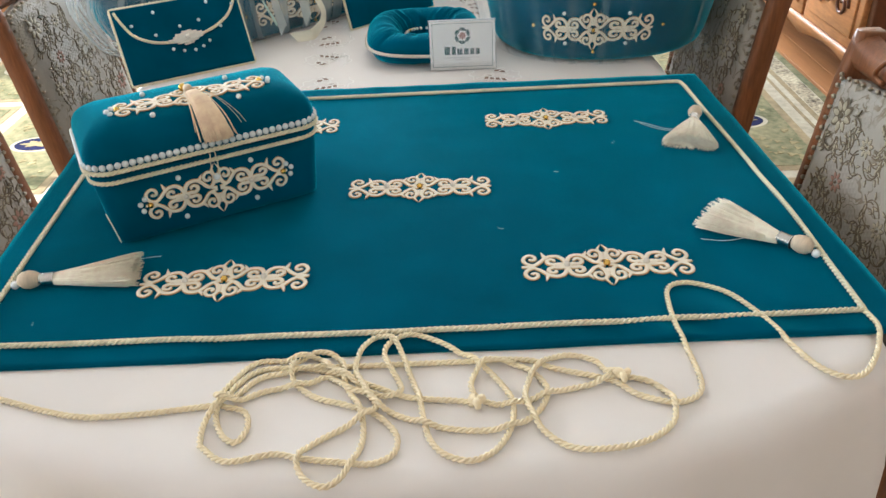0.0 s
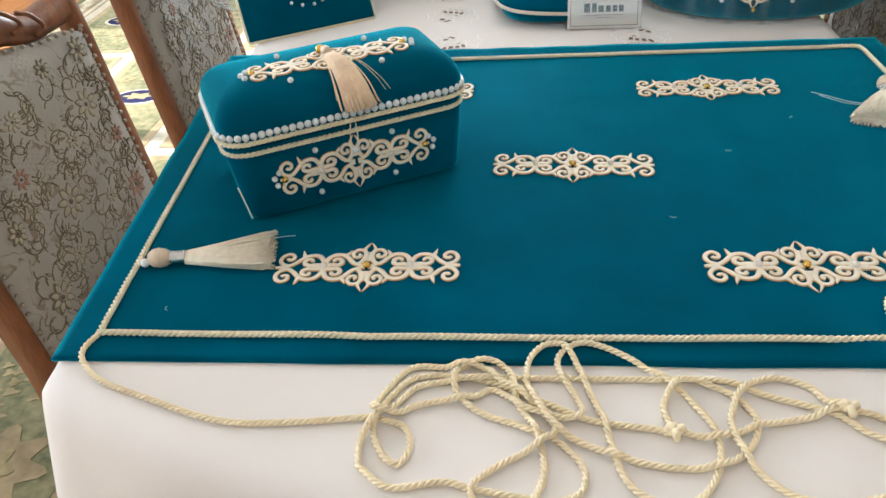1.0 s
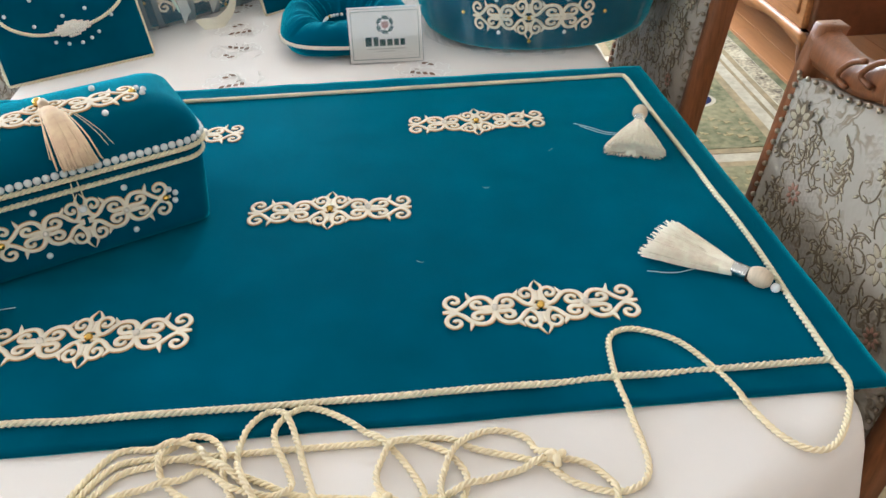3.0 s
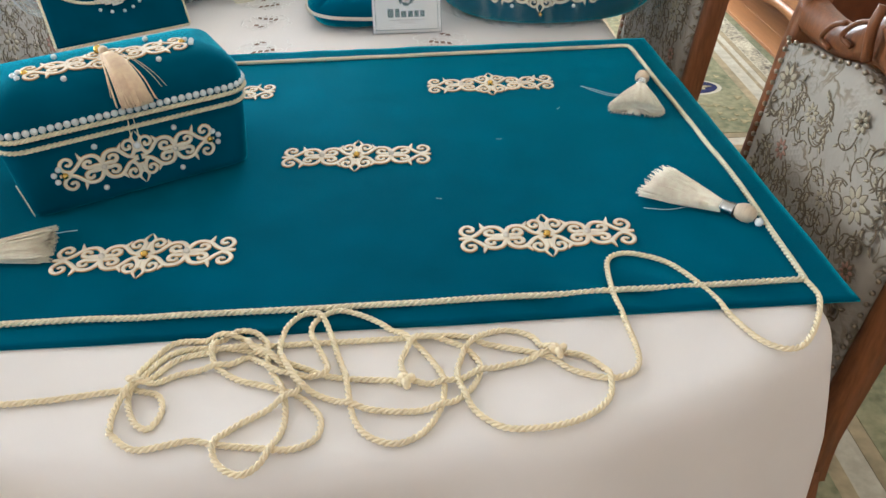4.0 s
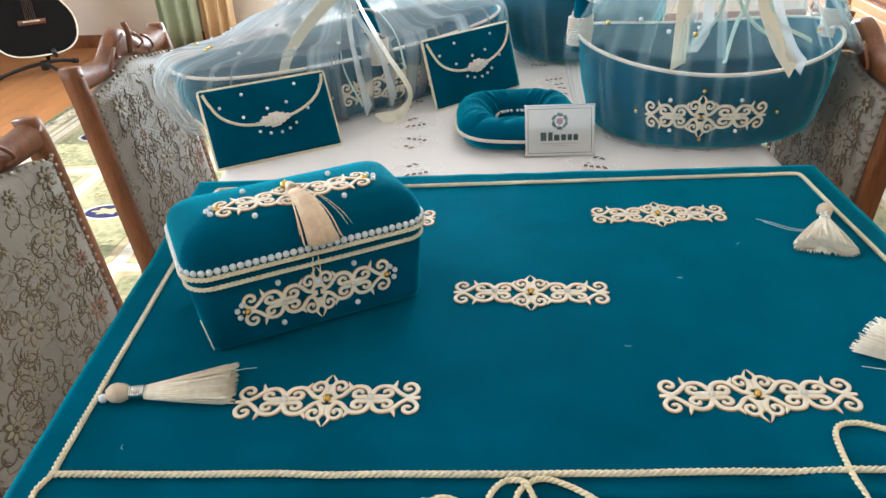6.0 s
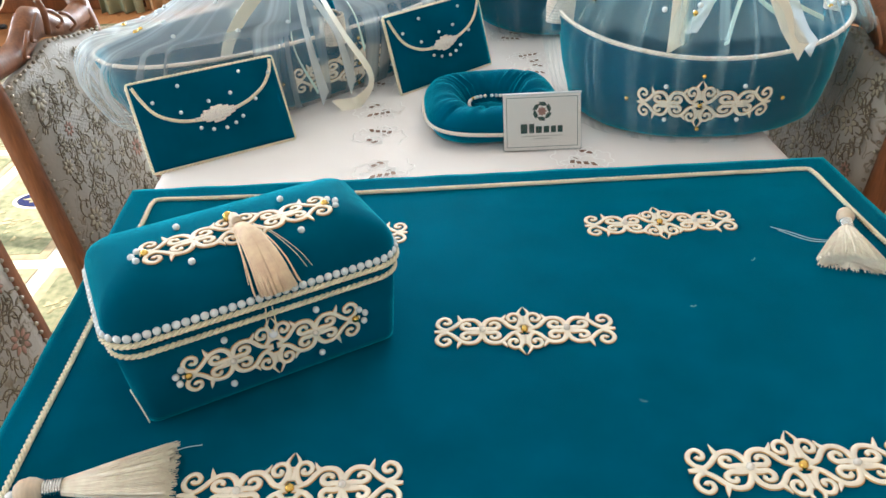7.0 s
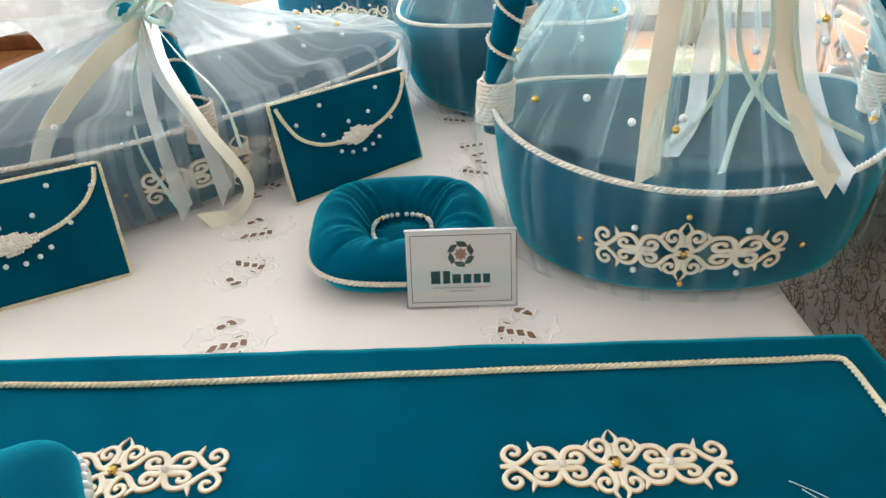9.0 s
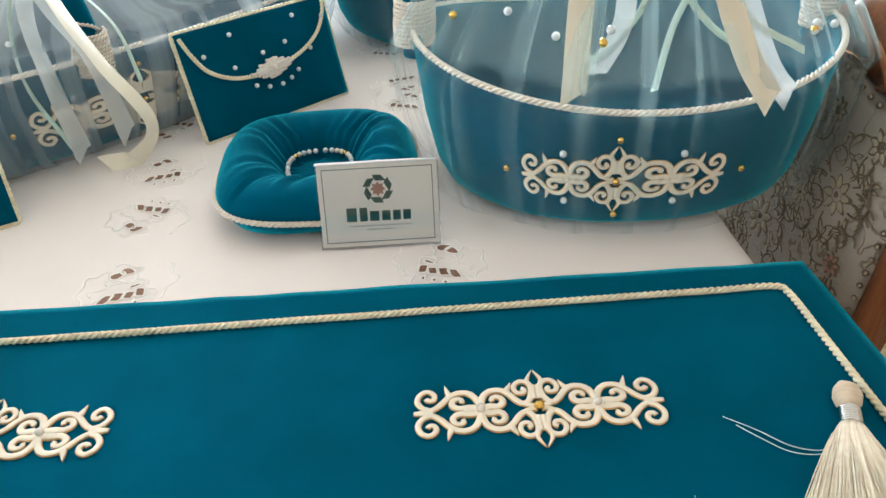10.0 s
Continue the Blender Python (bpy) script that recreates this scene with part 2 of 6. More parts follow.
def tapestry():
    """Greige woven upholstery: foliage outlines in brown, a lattice here and there, all in low relief."""
    m = material("woven_upholstery", (0.37, 0.335, 0.285), 0.65, 0.25, var=0.1, scale=12, bump=0)
    nt = m.node_tree
    N, Lk = nt.nodes.new, nt.links.new
    b = nt.nodes["Principled BSDF"]
    base = b.inputs["Base Color"].links[0].from_socket
    tc = N("ShaderNodeTexCoord")
    wob = N("ShaderNodeTexNoise")
    wob.inputs["Scale"].default_value, wob.inputs["Detail"].default_value = 22, 2
    Lk(tc.outputs["Object"], wob.inputs["Vector"])
    mixv = N("ShaderNodeMix")
    mixv.data_type = "VECTOR"
    mixv.inputs["Factor"].default_value = 0.06
    Lk(tc.outputs["Object"], mixv.inputs[4])
    Lk(wob.outputs["Color"], mixv.inputs[5])
    vor = N("ShaderNodeTexNoise")
    vor.inputs["Scale"].default_value, vor.inputs["Detail"].default_value = 16, 1.5
    vor.inputs["Distortion"].default_value = 1.6
    Lk(mixv.outputs[1], vor.inputs["Vector"])
    line = N("ShaderNodeMath")          # thin lines where the field crosses one level
    line.operation = "SUBTRACT"
    line.inputs[1].default_value = 0.5
    Lk(vor.outputs[0], line.inputs[0])
    ab = N("ShaderNodeMath")
    ab.operation = "ABSOLUTE"
    Lk(line.outputs[0], ab.inputs[0])
    mr = N("ShaderNodeMapRange")
    mr.inputs[1].default_value, mr.inputs[2].default_value, mr.inputs[3].default_value, mr.inputs[4].default_value = 0.012, 0.035, 1, 0
    Lk(ab.outputs[0], mr.inputs[0])
    patch = N("ShaderNodeTexNoise")
    patch.inputs["Scale"].default_value = 9
    Lk(tc.outputs["Object"], patch.inputs["Vector"])
    pm = N("ShaderNodeMapRange")
    pm.inputs[1].default_value, pm.inputs[2].default_value = 0.42, 0.52
    Lk(patch.outputs[0], pm.inputs[0])
    mu = N("ShaderNodeMath")
    mu.operation = "MULTIPLY"
    Lk(mr.outputs[0], mu.inputs[0])
    Lk(pm.outputs[0], mu.inputs[1])
    col = N("ShaderNodeMix")
    col.data_type = "RGBA"
    col.inputs[7].default_value = (0.225, 0.185, 0.13, 1)
    Lk(mu.outputs[0], col.inputs["Factor"])
    Lk(base, col.inputs[6])
    Lk(col.outputs[2], b.inputs["Base Color"])
    wv = N("ShaderNodeTexVoronoi")
    wv.inputs["Scale"].default_value = 95
    Lk(tc.outputs["Object"], wv.inputs["Vector"])
    hh = N("ShaderNodeMath")
    hh.operation = "MULTIPLY_ADD"
    hh.inputs[1].default_value = -1.0
    Lk(mu.outputs[0], hh.inputs[0])
    sep = N("ShaderNodeSeparateXYZ")
    Lk(tc.outputs["Object"], sep.inputs[0])
    waves = []
    for slope in (0.62, -0.62):          # two families of slanted threads
        ln = N("ShaderNodeMath")
        ln.operation = "MULTIPLY_ADD"
        ln.inputs[1].default_value = slope
        Lk(sep.outputs["Y"], ln.inputs[0])
        Lk(sep.outputs["Z"], ln.inputs[2])
        fq = N("ShaderNodeMath")
        fq.operation = "MULTIPLY"
        fq.inputs[1].default_value = 620.0
        Lk(ln.outputs[0], fq.inputs[0])
        sn = N("ShaderNodeMath")
        sn.operation = "SINE"
        Lk(fq.outputs[0], sn.inputs[0])
        waves.append(sn)
    cross_ = N("ShaderNodeMath")
    cross_.operation = "MAXIMUM"
    Lk(waves[0].outputs[0], cross_.inputs[0])
    Lk(waves[1].outputs[0], cross_.inputs[1])
    field = N("ShaderNodeTexNoise")
    field.inputs["Scale"].default_value, field.inputs["Detail"].default_value = 6.5, 0.5
    Lk(tc.outputs["Object"], field.inputs["Vector"])
    fm = N("ShaderNodeMapRange")
    fm.inputs[1].default_value, fm.inputs[2].default_value, fm.inputs[4].default_value = 0.55, 0.57, 0.22
    Lk(field.outputs[0], fm.inputs[0])
    lat = N("ShaderNodeMath")
    lat.operation = "MULTIPLY"
    Lk(cross_.outputs[0], lat.inputs[0])
    Lk(fm.outputs[0], lat.inputs[1])
    sc = N("ShaderNodeMath")
    sc.operation = "MULTIPLY_ADD"
    sc.inputs[1].default_value = 0.25
    Lk(wv.outputs[0], sc.inputs[0])
    Lk(lat.outputs[0], sc.inputs[2])
    Lk(sc.outputs[0], hh.inputs[2])
    bp = N("ShaderNodeBump")
    bp.inputs["Strength"].default_value, bp.inputs["Distance"].default_value = 0.5, 0.003
    Lk(hh.outputs[0], bp.inputs["Height"])
    Lk(bp.outputs[0], b.inputs["Normal"])
    return m


TAPESTRY = tapestry()
T_BROWN = material("brown_woven_relief", (0.15, 0.115, 0.075), 0.7, 0.3, var=0.2, scale=60, bump=0.3, bump_scale=700)
T_PALE = material("pale_woven_relief", (0.39, 0.34, 0.245), 0.65, 0.3, var=0.12, scale=60, bump=0.3, bump_scale=700)
T_PINK = material("rose_woven_relief", (0.36, 0.20, 0.15), 0.65, 0.3, var=0.12, scale=60, bump=0.3, bump_scale=700)
RUG_CREAM = material("cream_rug_pile", (0.37, 0.33, 0.25), 0.95, 0.1, var=0.2, scale=40, bump=0.5, bump_scale=500)
RUG_GREEN = material("sage_rug_pile", (0.085, 0.095, 0.05), 0.95, 0.1, detail=6.0, second=(0.25, 0.22, 0.125), scale=34, bump=0.5, bump_scale=500)
RUG_SAND = material("sand_rug_pile", (0.25, 0.195, 0.115), 0.95, 0.1, var=0.3, scale=25, bump=0.5, bump_scale=500)
RUG_DARK = material("speckled_rug_border", (0.07, 0.055, 0.04), 0.95, 0.1, scale=75, detail=2.0, second=(0.5, 0.43, 0.30), bump=0.5, bump_scale=500)
RUG_NAVY = material("navy_rug_pile", (0.012, 0.014, 0.05), 0.95, 0.1, var=0.3, scale=40, bump=0.5, bump_scale=500)
RUG_LEAF = material("gold_leaf_rug_pile", (0.26, 0.215, 0.115), 0.95, 0.1, var=0.3, scale=40, bump=0.5, bump_scale=500)

# ---- mesh helpers ----


def thing(name, label, category, at=(0, 0, 0), rz=0.0, group="", kind="", m=None):
    ob = new(name)
    ob.empty_display_size = 0.05
    ob.matrix_world = m if m is not None else pose(*at, 0, 0, rz)
    return tagged(ob, label, category, group, kind)


def part(name, data, mat, parent=None, label="", smooth=True):
    """One mesh object, under a thing or a part. data: a bmesh, a mesh, or (vertices, faces)."""
    mats = mat if isinstance(mat, (list, tuple)) else [mat]
    if isinstance(data, bpy.types.Mesh):
        me = data
    else:
        me = bpy.data.meshes.new(name)
        if isinstance(data, bmesh.types.BMesh):
            bmesh.ops.recalc_face_normals(data, faces=data.faces)
            data.to_mesh(me)
            data.free()
        else:
            me.from_pydata([tuple(v) for v in data[0]], [], [tuple(f) for f in data[1]])
            if len(data) > 2:
                me.polygons.foreach_set("material_index", data[2])
            fix = bmesh.new()
            fix.from_mesh(me)
            bmesh.ops.recalc_face_normals(fix, faces=fix.faces)
            fix.to_mesh(me)
            fix.free()
        for mm in mats:
            me.materials.append(mm)
        if smooth:
            me.polygons.foreach_set("use_smooth", [True] * len(me.polygons))
        me.update()
    ob = new(name, me)
    ob.parent = parent
    if label:
        ob["label"] = label
    return ob


def spread(pts, step):
    """Catmull-Rom through the points, resampled at even steps."""
    P = np.array([(*p, 0.0)[:3] if len(p) == 2 else p for p in pts], float)
    Q = np.vstack([2 * P[0] - P[1], P, 2 * P[-1] - P[-2]])
    out = []
    for i in range(1, len(Q) - 2):
        n = max(2, int(np.linalg.norm(Q[i + 1] - Q[i]) / step * 2))
        for k in range(n):
            t = k / n
            out.append(0.5 * (2 * Q[i] + (Q[i + 1] - Q[i - 1]) * t + (2 * Q[i - 1] - 5 * Q[i] + 4 * Q[i + 1] - Q[i + 2]) * t * t
                              + (3 * Q[i] - Q[i - 1] - 3 * Q[i + 1] + Q[i + 2]) * t ** 3))
    out.append(P[-1])
    out = np.array(out)
    d = np.concatenate([[0], np.cumsum(np.linalg.norm(np.diff(out, axis=0), axis=1))])
    s = np.linspace(0, d[-1], max(3, int(d[-1] / step) + 1))
    return np.stack([np.interp(s, d, out[:, k]) for k in range(3)], 1)


def tube(P, radius, sides=8, twist=0.0, lobes=0, depth=0.22, closed=False, squash=1.0):
    """A tube along P; with lobes it is a laid cord of that many strands, twist metres a turn."""
    P = np.asarray(P, float)
    n = len(P)
    T = np.gradient(P, axis=0) if not closed else np.roll(P, -1, 0) - np.roll(P, 1, 0)
    T /= np.linalg.norm(T, axis=1)[:, None] + 1e-12
    up = np.array((0, 0, 1.0)) if abs(T[0, 2]) < 0.9 else np.array((1.0, 0, 0))
    A = np.zeros_like(P)
    a = np.cross(up, T[0])
    a /= np.linalg.norm(a)
    for i in range(n):
        a = a - T[i] * a.dot(T[i])
        a /= np.linalg.norm(a) + 1e-12
        A[i] = a
    B = np.cross(T, A)
    d = np.concatenate([[0], np.cumsum(np.linalg.norm(np.diff(P, axis=0), axis=1))])
    R = np.broadcast_to(np.asarray(radius, float), (n,))
    th = np.linspace(0, 2 * math.pi, sides, endpoint=False)
    V = np.zeros((n, sides, 3))
    for i in range(n):
        r = np.full(sides, R[i])
        if lobes:
            r = R[i] * (1 - depth + depth * np.abs(np.cos(lobes / 2 * (th + 2 * math.pi * d[i] / twist))) * 1.15)
        V[i] = P[i] + (np.cos(th) * r)[:, None] * A[i] + (np.sin(th) * r * squash)[:, None] * B[i]
    F = []
    m = n if closed else n - 1
    for i in range(m):
        j = (i + 1) % n
        for k in range(sides):
            l = (k + 1) % sides
            F.append((i * sides + k, i * sides + l, j * sides + l, j * sides + k))
    if not closed:
        F.append(tuple(range(sides))[::-1])
        F.append(tuple((n - 1) * sides + k for k in range(sides)))
    return V.reshape(-1, 3), F


def laid(P, r, closed=False, pitch=0.0):
    """A cord laid of three strands along evenly spaced points: one surface with three deep twisting grooves."""
    P = np.asarray(P, float)
    n = len(P)
    T = np.roll(P, -1, 0) - np.roll(P, 1, 0)
    if not closed:
        T[0], T[-1] = P[1] - P[0], P[-1] - P[-2]
    T /= np.linalg.norm(T, axis=1)[:, None] + 1e-12
    A = np.cross(T, np.array((0, 0, 1.0)))
    bad = np.linalg.norm(A, axis=1) < .15
    A[bad] = np.cross(T[bad], np.array((1.0, 0, 0)))
    A /= np.linalg.norm(A, axis=1)[:, None]
    B = np.cross(A, T)
    d = np.concatenate([[0], np.cumsum(np.linalg.norm(np.diff(P, axis=0), axis=1))])
    pitch = pitch or r * 5.6
    if closed:
        pitch = d[-1] / max(1, round(d[-1] / pitch))
    sides, F = 18, []
    th = np.linspace(0, 2 * math.pi, sides, endpoint=False)
    ph = th[None, :] + 2 * math.pi * (d / pitch)[:, None]
    prof_ = r * (.48 + .56 * np.abs(np.cos(1.5 * th)) ** .8)[None, :]
    V = P[:, None, :] + (np.cos(ph) * prof_)[:, :, None] * A[:, None, :] + (np.sin(ph) * prof_)[:, :, None] * B[:, None, :]
    for i in range(n if closed else n - 1):
        j = (i + 1) % n
        for q in range(sides):
            w = (q + 1) % sides
            F.append((i * sides + q, j * sides + q, j * sides + w, i * sides + w))
    if not closed:
        F.append(tuple(range(sides))[::-1])
        F.append(tuple((n - 1) * sides + k for k in range(sides)))
    return V.reshape(-1, 3), F


def cord(P, r=0.0033, step=0.0016, closed=False, raw=False):
    Q = P if raw else spread(list(P) + ([P[0]] if closed else []), step)
    if closed:
        Q = Q[:-1]
    return laid(Q, r, closed)


def join(*meshes):
    """Several (vertices, faces[, material]) as one."""
    V, F, M, n = [], [], [], 0
    for me in meshes:
        v, f = me[0], me[1]
        V += [tuple(p) for p in v]
        F += [tuple(i + n for i in q) for q in f]
        M += list(me[2]) if len(me) > 2 else [0] * len(f)
        n += len(v)
    return V, F, M


def loft(rings, cap=(True, True)):
    n, s = len(rings), len(rings[0])
    V = [tuple(p) for r in rings for p in r]
    F = [(i * s + k, i * s + (k + 1) % s, (i + 1) * s + (k + 1) % s, (i + 1) * s + k) for i in range(n - 1) for k in range(s)]
    if cap[0]:
        F.append(tuple(range(s))[::-1])
    if cap[1]:
        F.append(tuple((n - 1) * s + k for k in range(s)))
    return V, F


def lathe(profile, sides=20):
    """Rings of (radius, height) round z."""
    return loft([[(r * math.cos(2 * math.pi * k / sides), r * math.sin(2 * math.pi * k / sides), z) for k in range(sides)] for r, z in profile])


def block(x0, x1, y0, y1, z0, z1, bevel=0.004, seg=2):
    bm = bmesh.new()
    bmesh.ops.create_cube(bm, size=1)
    for v in bm.verts:
        v.co = ((x0 + x1) / 2 + v.co.x * (x1 - x0), (y0 + y1) / 2 + v.co.y * (y1 - y0), (z0 + z1) / 2 + v.co.z * (z1 - z0))
    if bevel:
        bmesh.ops.bevel(bm, geom=list(bm.edges), offset=bevel, segments=seg, affect="EDGES", profile=0.5)
    return bm


def ball(r, u=12, v=8, squash=1.0):
    bm = bmesh.new()
    bmesh.ops.create_uvsphere(bm, u_segments=u, v_segments=v, radius=r)
    for w in bm.verts:
        w.co.z *= squash
    return bm


def shared(name, bm, mat, smooth=True):
    me = bpy.data.meshes.new(name)
    bm.to_mesh(me)
    bm.free()
    me.materials.append(mat)
    me.polygons.foreach_set("use_smooth", [smooth] * len(me.polygons))
    return me


UNIT_BALL = {}


def bead(name, at, r, mat, parent, label=""):
    """A round bead; all beads of one stuff share a mesh of one size."""
    key = (mat.name, round(r, 5))
    if key not in UNIT_BALL:
        UNIT_BALL[key] = shared(name, ball(r), mat)
    ob = new(name, UNIT_BALL[key])
    ob.parent = parent
    ob.location = at
    if label:
        ob["label"] = label
    return ob


# ---- the scrolled ornament that recurs on the velvet things ----
# one quarter, in half-lengths: (points, width at the start, width at the end)
STROKES = [
    ([(.87, .03), (.93, .06), (.968, .13), (.945, .205), (.885, .24), (.83, .20), (.835, .145), (.875, .135), (.895, .16)], .95, .85),   # end curl
    ([(.84, .012), (.93, .012), (1.0, .006)], .9, .45),
    ([(.90, .03), (.85, .03), (.785, .08), (.72, .155), (.655, .20), (.57, .203), (.51, .155), (.475, .075), (.465, .012)], 1, 1.15),    # outer arch
    ([(.70, .165), (.722, .225), (.742, .298)], 1.15, .06),
    ([(.46, .02), (.55, .035), (.635, .03), (.688, .065), (.684, .115), (.645, .138), (.607, .12), (.615, .088)], 1.3, .75),
    ([(.52, .022), (.60, .022)], 1.1, .9),
    ([(.465, .012), (.455, .09), (.425, .165), (.367, .208), (.285, .208), (.222, .158), (.17, .085), (.118, .045), (.072, .075), (.046, .135), (.036, .20)], 1.15, 1),   # inner arch
    ([(.255, .185), (.222, .235), (.198, .292)], 1.15, .06),
    ([(.46, .02), (.39, .036), (.325, .03), (.284, .065), (.288, .115), (.33, .14), (.372, .12), (.362, .09)], 1.3, .75),
    ([(.118, .045), (.07, .022), (.02, .014)], 1, .9),
    ([(.036, .19), (.045, .255), (.085, .295), (.138, .292), (.178, .235), (.158, .172), (.105, .165), (.092, .20), (.118, .215)], .9, .8),   # palmette curl
    ([(.034, .235), (.058, .305), (.036, .365), (.006, .42)], .9, .12),
    ([(.02, .09), (.022, .17), (.024, .25)], .9, .9),
]


def ornament(place, half, height=0.0016, width=0.029):
    """place(u, v, h): from the ornament's own plane, in metres, to its support."""
    V, F, M = [], [], []
    for n_, (pts, w0, w1) in enumerate(STROKES):
        P = spread(pts, 0.014)
        T = np.gradient(P, axis=0)
        T /= np.linalg.norm(T, axis=1)[:, None] + 1e-12
        n = len(P)
        W = width * (w0 + (w1 - w0) * np.linspace(0, 1, n) ** 1.5)
        lift = 1 + .012 * n_
        for sx in (1, -1):
            for sy in (1, -1):
                base = len(V)
                for i in range(n):
                    nx, ny = -T[i, 1], T[i, 0]
                    for a, h in ((-1, 0.1), (-.80, .86), (0, 1), (.80, .86), (1, 0.1)):
                        V.append(place(sx * (P[i, 0] + nx * W[i] * a) * half, sy * (P[i, 1] + ny * W[i] * a) * half, h * height * (lift + .006 * (sy > 0) + .003 * (sx > 0))))
                for i in range(n - 1):
                    for k in range(4):
                        q = base + i * 5 + k
                        F.append((q, q + 1, q + 6, q + 5))
                        M.append(1 if k in (0, 3) else 0)
                for e in (0, n - 1):
                    F.append(tuple(base + e * 5 + k for k in range(5)))
                    M.append(1)
    return V, F, M


# ---- loft shapes ----


def rounded(L, W, r, z, n=8):
    """A rounded rectangle round the origin, counter-clockwise."""
    out = []
    r = min(r, L / 2 - 1e-4, W / 2 - 1e-4)
    for cx, cy, a0 in ((L / 2 - r, -W / 2 + r, -90), (L / 2 - r, W / 2 - r, 0), (-L / 2 + r, W / 2 - r, 90), (-L / 2 + r, -W / 2 + r, 180)):
        for k in range(n + 1):
            a = radians(a0 + 90 * k / n)
            out.append((cx + r * math.cos(a), cy + r * math.sin(a), z))
    return out


def superellipse(a, b, e, n, z=0.0):
    out = []
    for k in range(n):
        t = 2 * math.pi * k / n
        c, s = math.cos(t), math.sin(t)
        out.append((a * math.copysign(abs(c) ** (2 / e), c), b * math.copysign(abs(s) ** (2 / e), s), z))
    return out


TABLE = 0.762

# ---- the room ----
X0, X1, Y0, Y1, Z1 = -3.6, 2.25, -2.5, 5.05, 2.45


def structure(ob, label, category):
    return tagged(ob, label, category, kind="structure")


def wall_with_openings(name, along, a0, a1, at, thick, openings, label):
    """A wall along x or y, with openings (from, to, sill, head) right through it."""
    bm = bmesh.new()
    cuts = sorted({a0, a1, *(o[0] for o in openings), *(o[1] for o in openings)})
    for lo, hi in zip(cuts, cuts[1:]):
        holes = [o for o in openings if o[0] <= lo and o[1] >= hi]
        spans = [(FLOOR_Z, Z1)] if not holes else [(FLOOR_Z, holes[0][2]), (holes[0][3], Z1)]
        for z0, z1 in spans:
            if z1 - z0 < 1e-3:
                continue
            box = (lo, hi, *sorted((at, at + thick)), z0, z1) if along == "x" else (*sorted((at, at + thick)), lo, hi, z0, z1)
            piece = block(*box, bevel=0)
            me = bpy.data.meshes.new("tmp")
            piece.to_mesh(me)
            piece.free()
            bm.from_mesh(me)
            bpy.data.meshes.remove(me)
    ob = part(name, bm, WALL, smooth=False)
    return structure(ob, label, "wall")


WIN_L = [(-0.8, 1.1, 0.75, 2.1), (1.6, 3.5, 0.75, 2.1)]
WIN_F = [(-0.9, 1.2, 0.85, 2.1)]
# made-up south opening, out of view, that carries the fill lamp
WIN_FILL = [(-0.7, 1.4, 1.3, 2.15)]
wall_with_openings("wall_west", "y", Y0, Y1, X0, -0.2, WIN_L, "beige plastered wall with two tall windows")
wall_with_openings("wall_north", "x", X0 - 0.2, X1 + 0.2, Y1, 0.2, WIN_F, "beige plastered wall behind the guitar")
wall_with_openings("wall_east", "y", Y0, Y1, X1, 0.2, [], "beige plastered wall behind the sideboard")
wall_with_openings("wall_south", "x", X0 - 0.2, X1 + 0.2, Y0, -0.2, WIN_FILL, "unseen beige plastered wall with a high window added for fill light")
structure(part("ceiling", block(X0 - .2, X1 + .2, Y0 - .2, Y1 + .2, Z1, Z1 + .15, 0), WHITE, smooth=False), "flat white painted ceiling", "ceiling")
# the south window here is an addition that houses the fill lamp
for axis, at, spans in (("y", X0, WIN_L), ("x", Y1, WIN_F), ("x", Y0, WIN_FILL)):
    for a, b, sill, head in spans:
        win = structure(thing("window_1", "white framed window letting daylight in", "window"), "white framed window letting daylight in", "window")
        out = -0.1 if at in (X0, Y0) else 0.1
        for lo, hi, z0, z1 in ((a, b, sill, sill + .05), (a, b, head - .05, head), (a, a + .05, sill + .05, head - .05), (b - .05, b, sill + .05, head - .05),
                               ((a + b) / 2 - .03, (a + b) / 2 + .03, sill + .05, head - .05)):
            dims = (lo, hi, at + out - .03, at + out + .03) if axis == "x" else (at + out - .03, at + out + .03, lo, hi)
            part("window_frame", block(*dims, z0, z1, .004), WHITE, win)
        dims = (a + .05, b - .05, at + out - .004, at + out + .004) if axis == "x" else (at + out - .004, at + out + .004, a + .05, b - .05)
        pane = part("pane", block(*dims, sill + .05, head - .05, 0), GLASS, win, smooth=False)
        pane.visible_shadow = False
skirting = [(X0, X0 + .02, Y0, Y1), (X0 + .02, X1 - .02, Y1 - .02, Y1), (X1 - .02, X1, Y0, Y1), (X0 + .02, X1 - .02, Y0, Y0 + .02)]
for x0, x1, y0, y1 in skirting:
    structure(part("baseboard", block(x0, x1, y0, y1, FLOOR_Z, FLOOR_Z + .085, .006), WALNUT), "dark wooden baseboard along the wall", "baseboard")
structure(part("ground", block(-30, 30, -30, 30, -0.4, -0.39, 0), RUG_SAND, smooth=False), "plain ground outside the house", "ground")

floor = structure(part("floor", block(X0, X1, Y0, Y1, FLOOR_Z - .1, FLOOR_Z - .012, 0), OAK_DARK, smooth=False), "glossy orange oak parquet floor", "floor")

# ---- the rug ----
RX0, RX1, RY0, RY1 = -2.25, 1.41, -1.29, 4.65
rug = thing("rug", "cream and sage carpet with floral panels on the parquet", "rug")
part("carpet_field", block(RX0, RX1, RY0, RY1, FLOOR_Z, FLOOR_Z + .006, .002), RUG_CREAM, rug)
RZ = FLOOR_Z + .0062


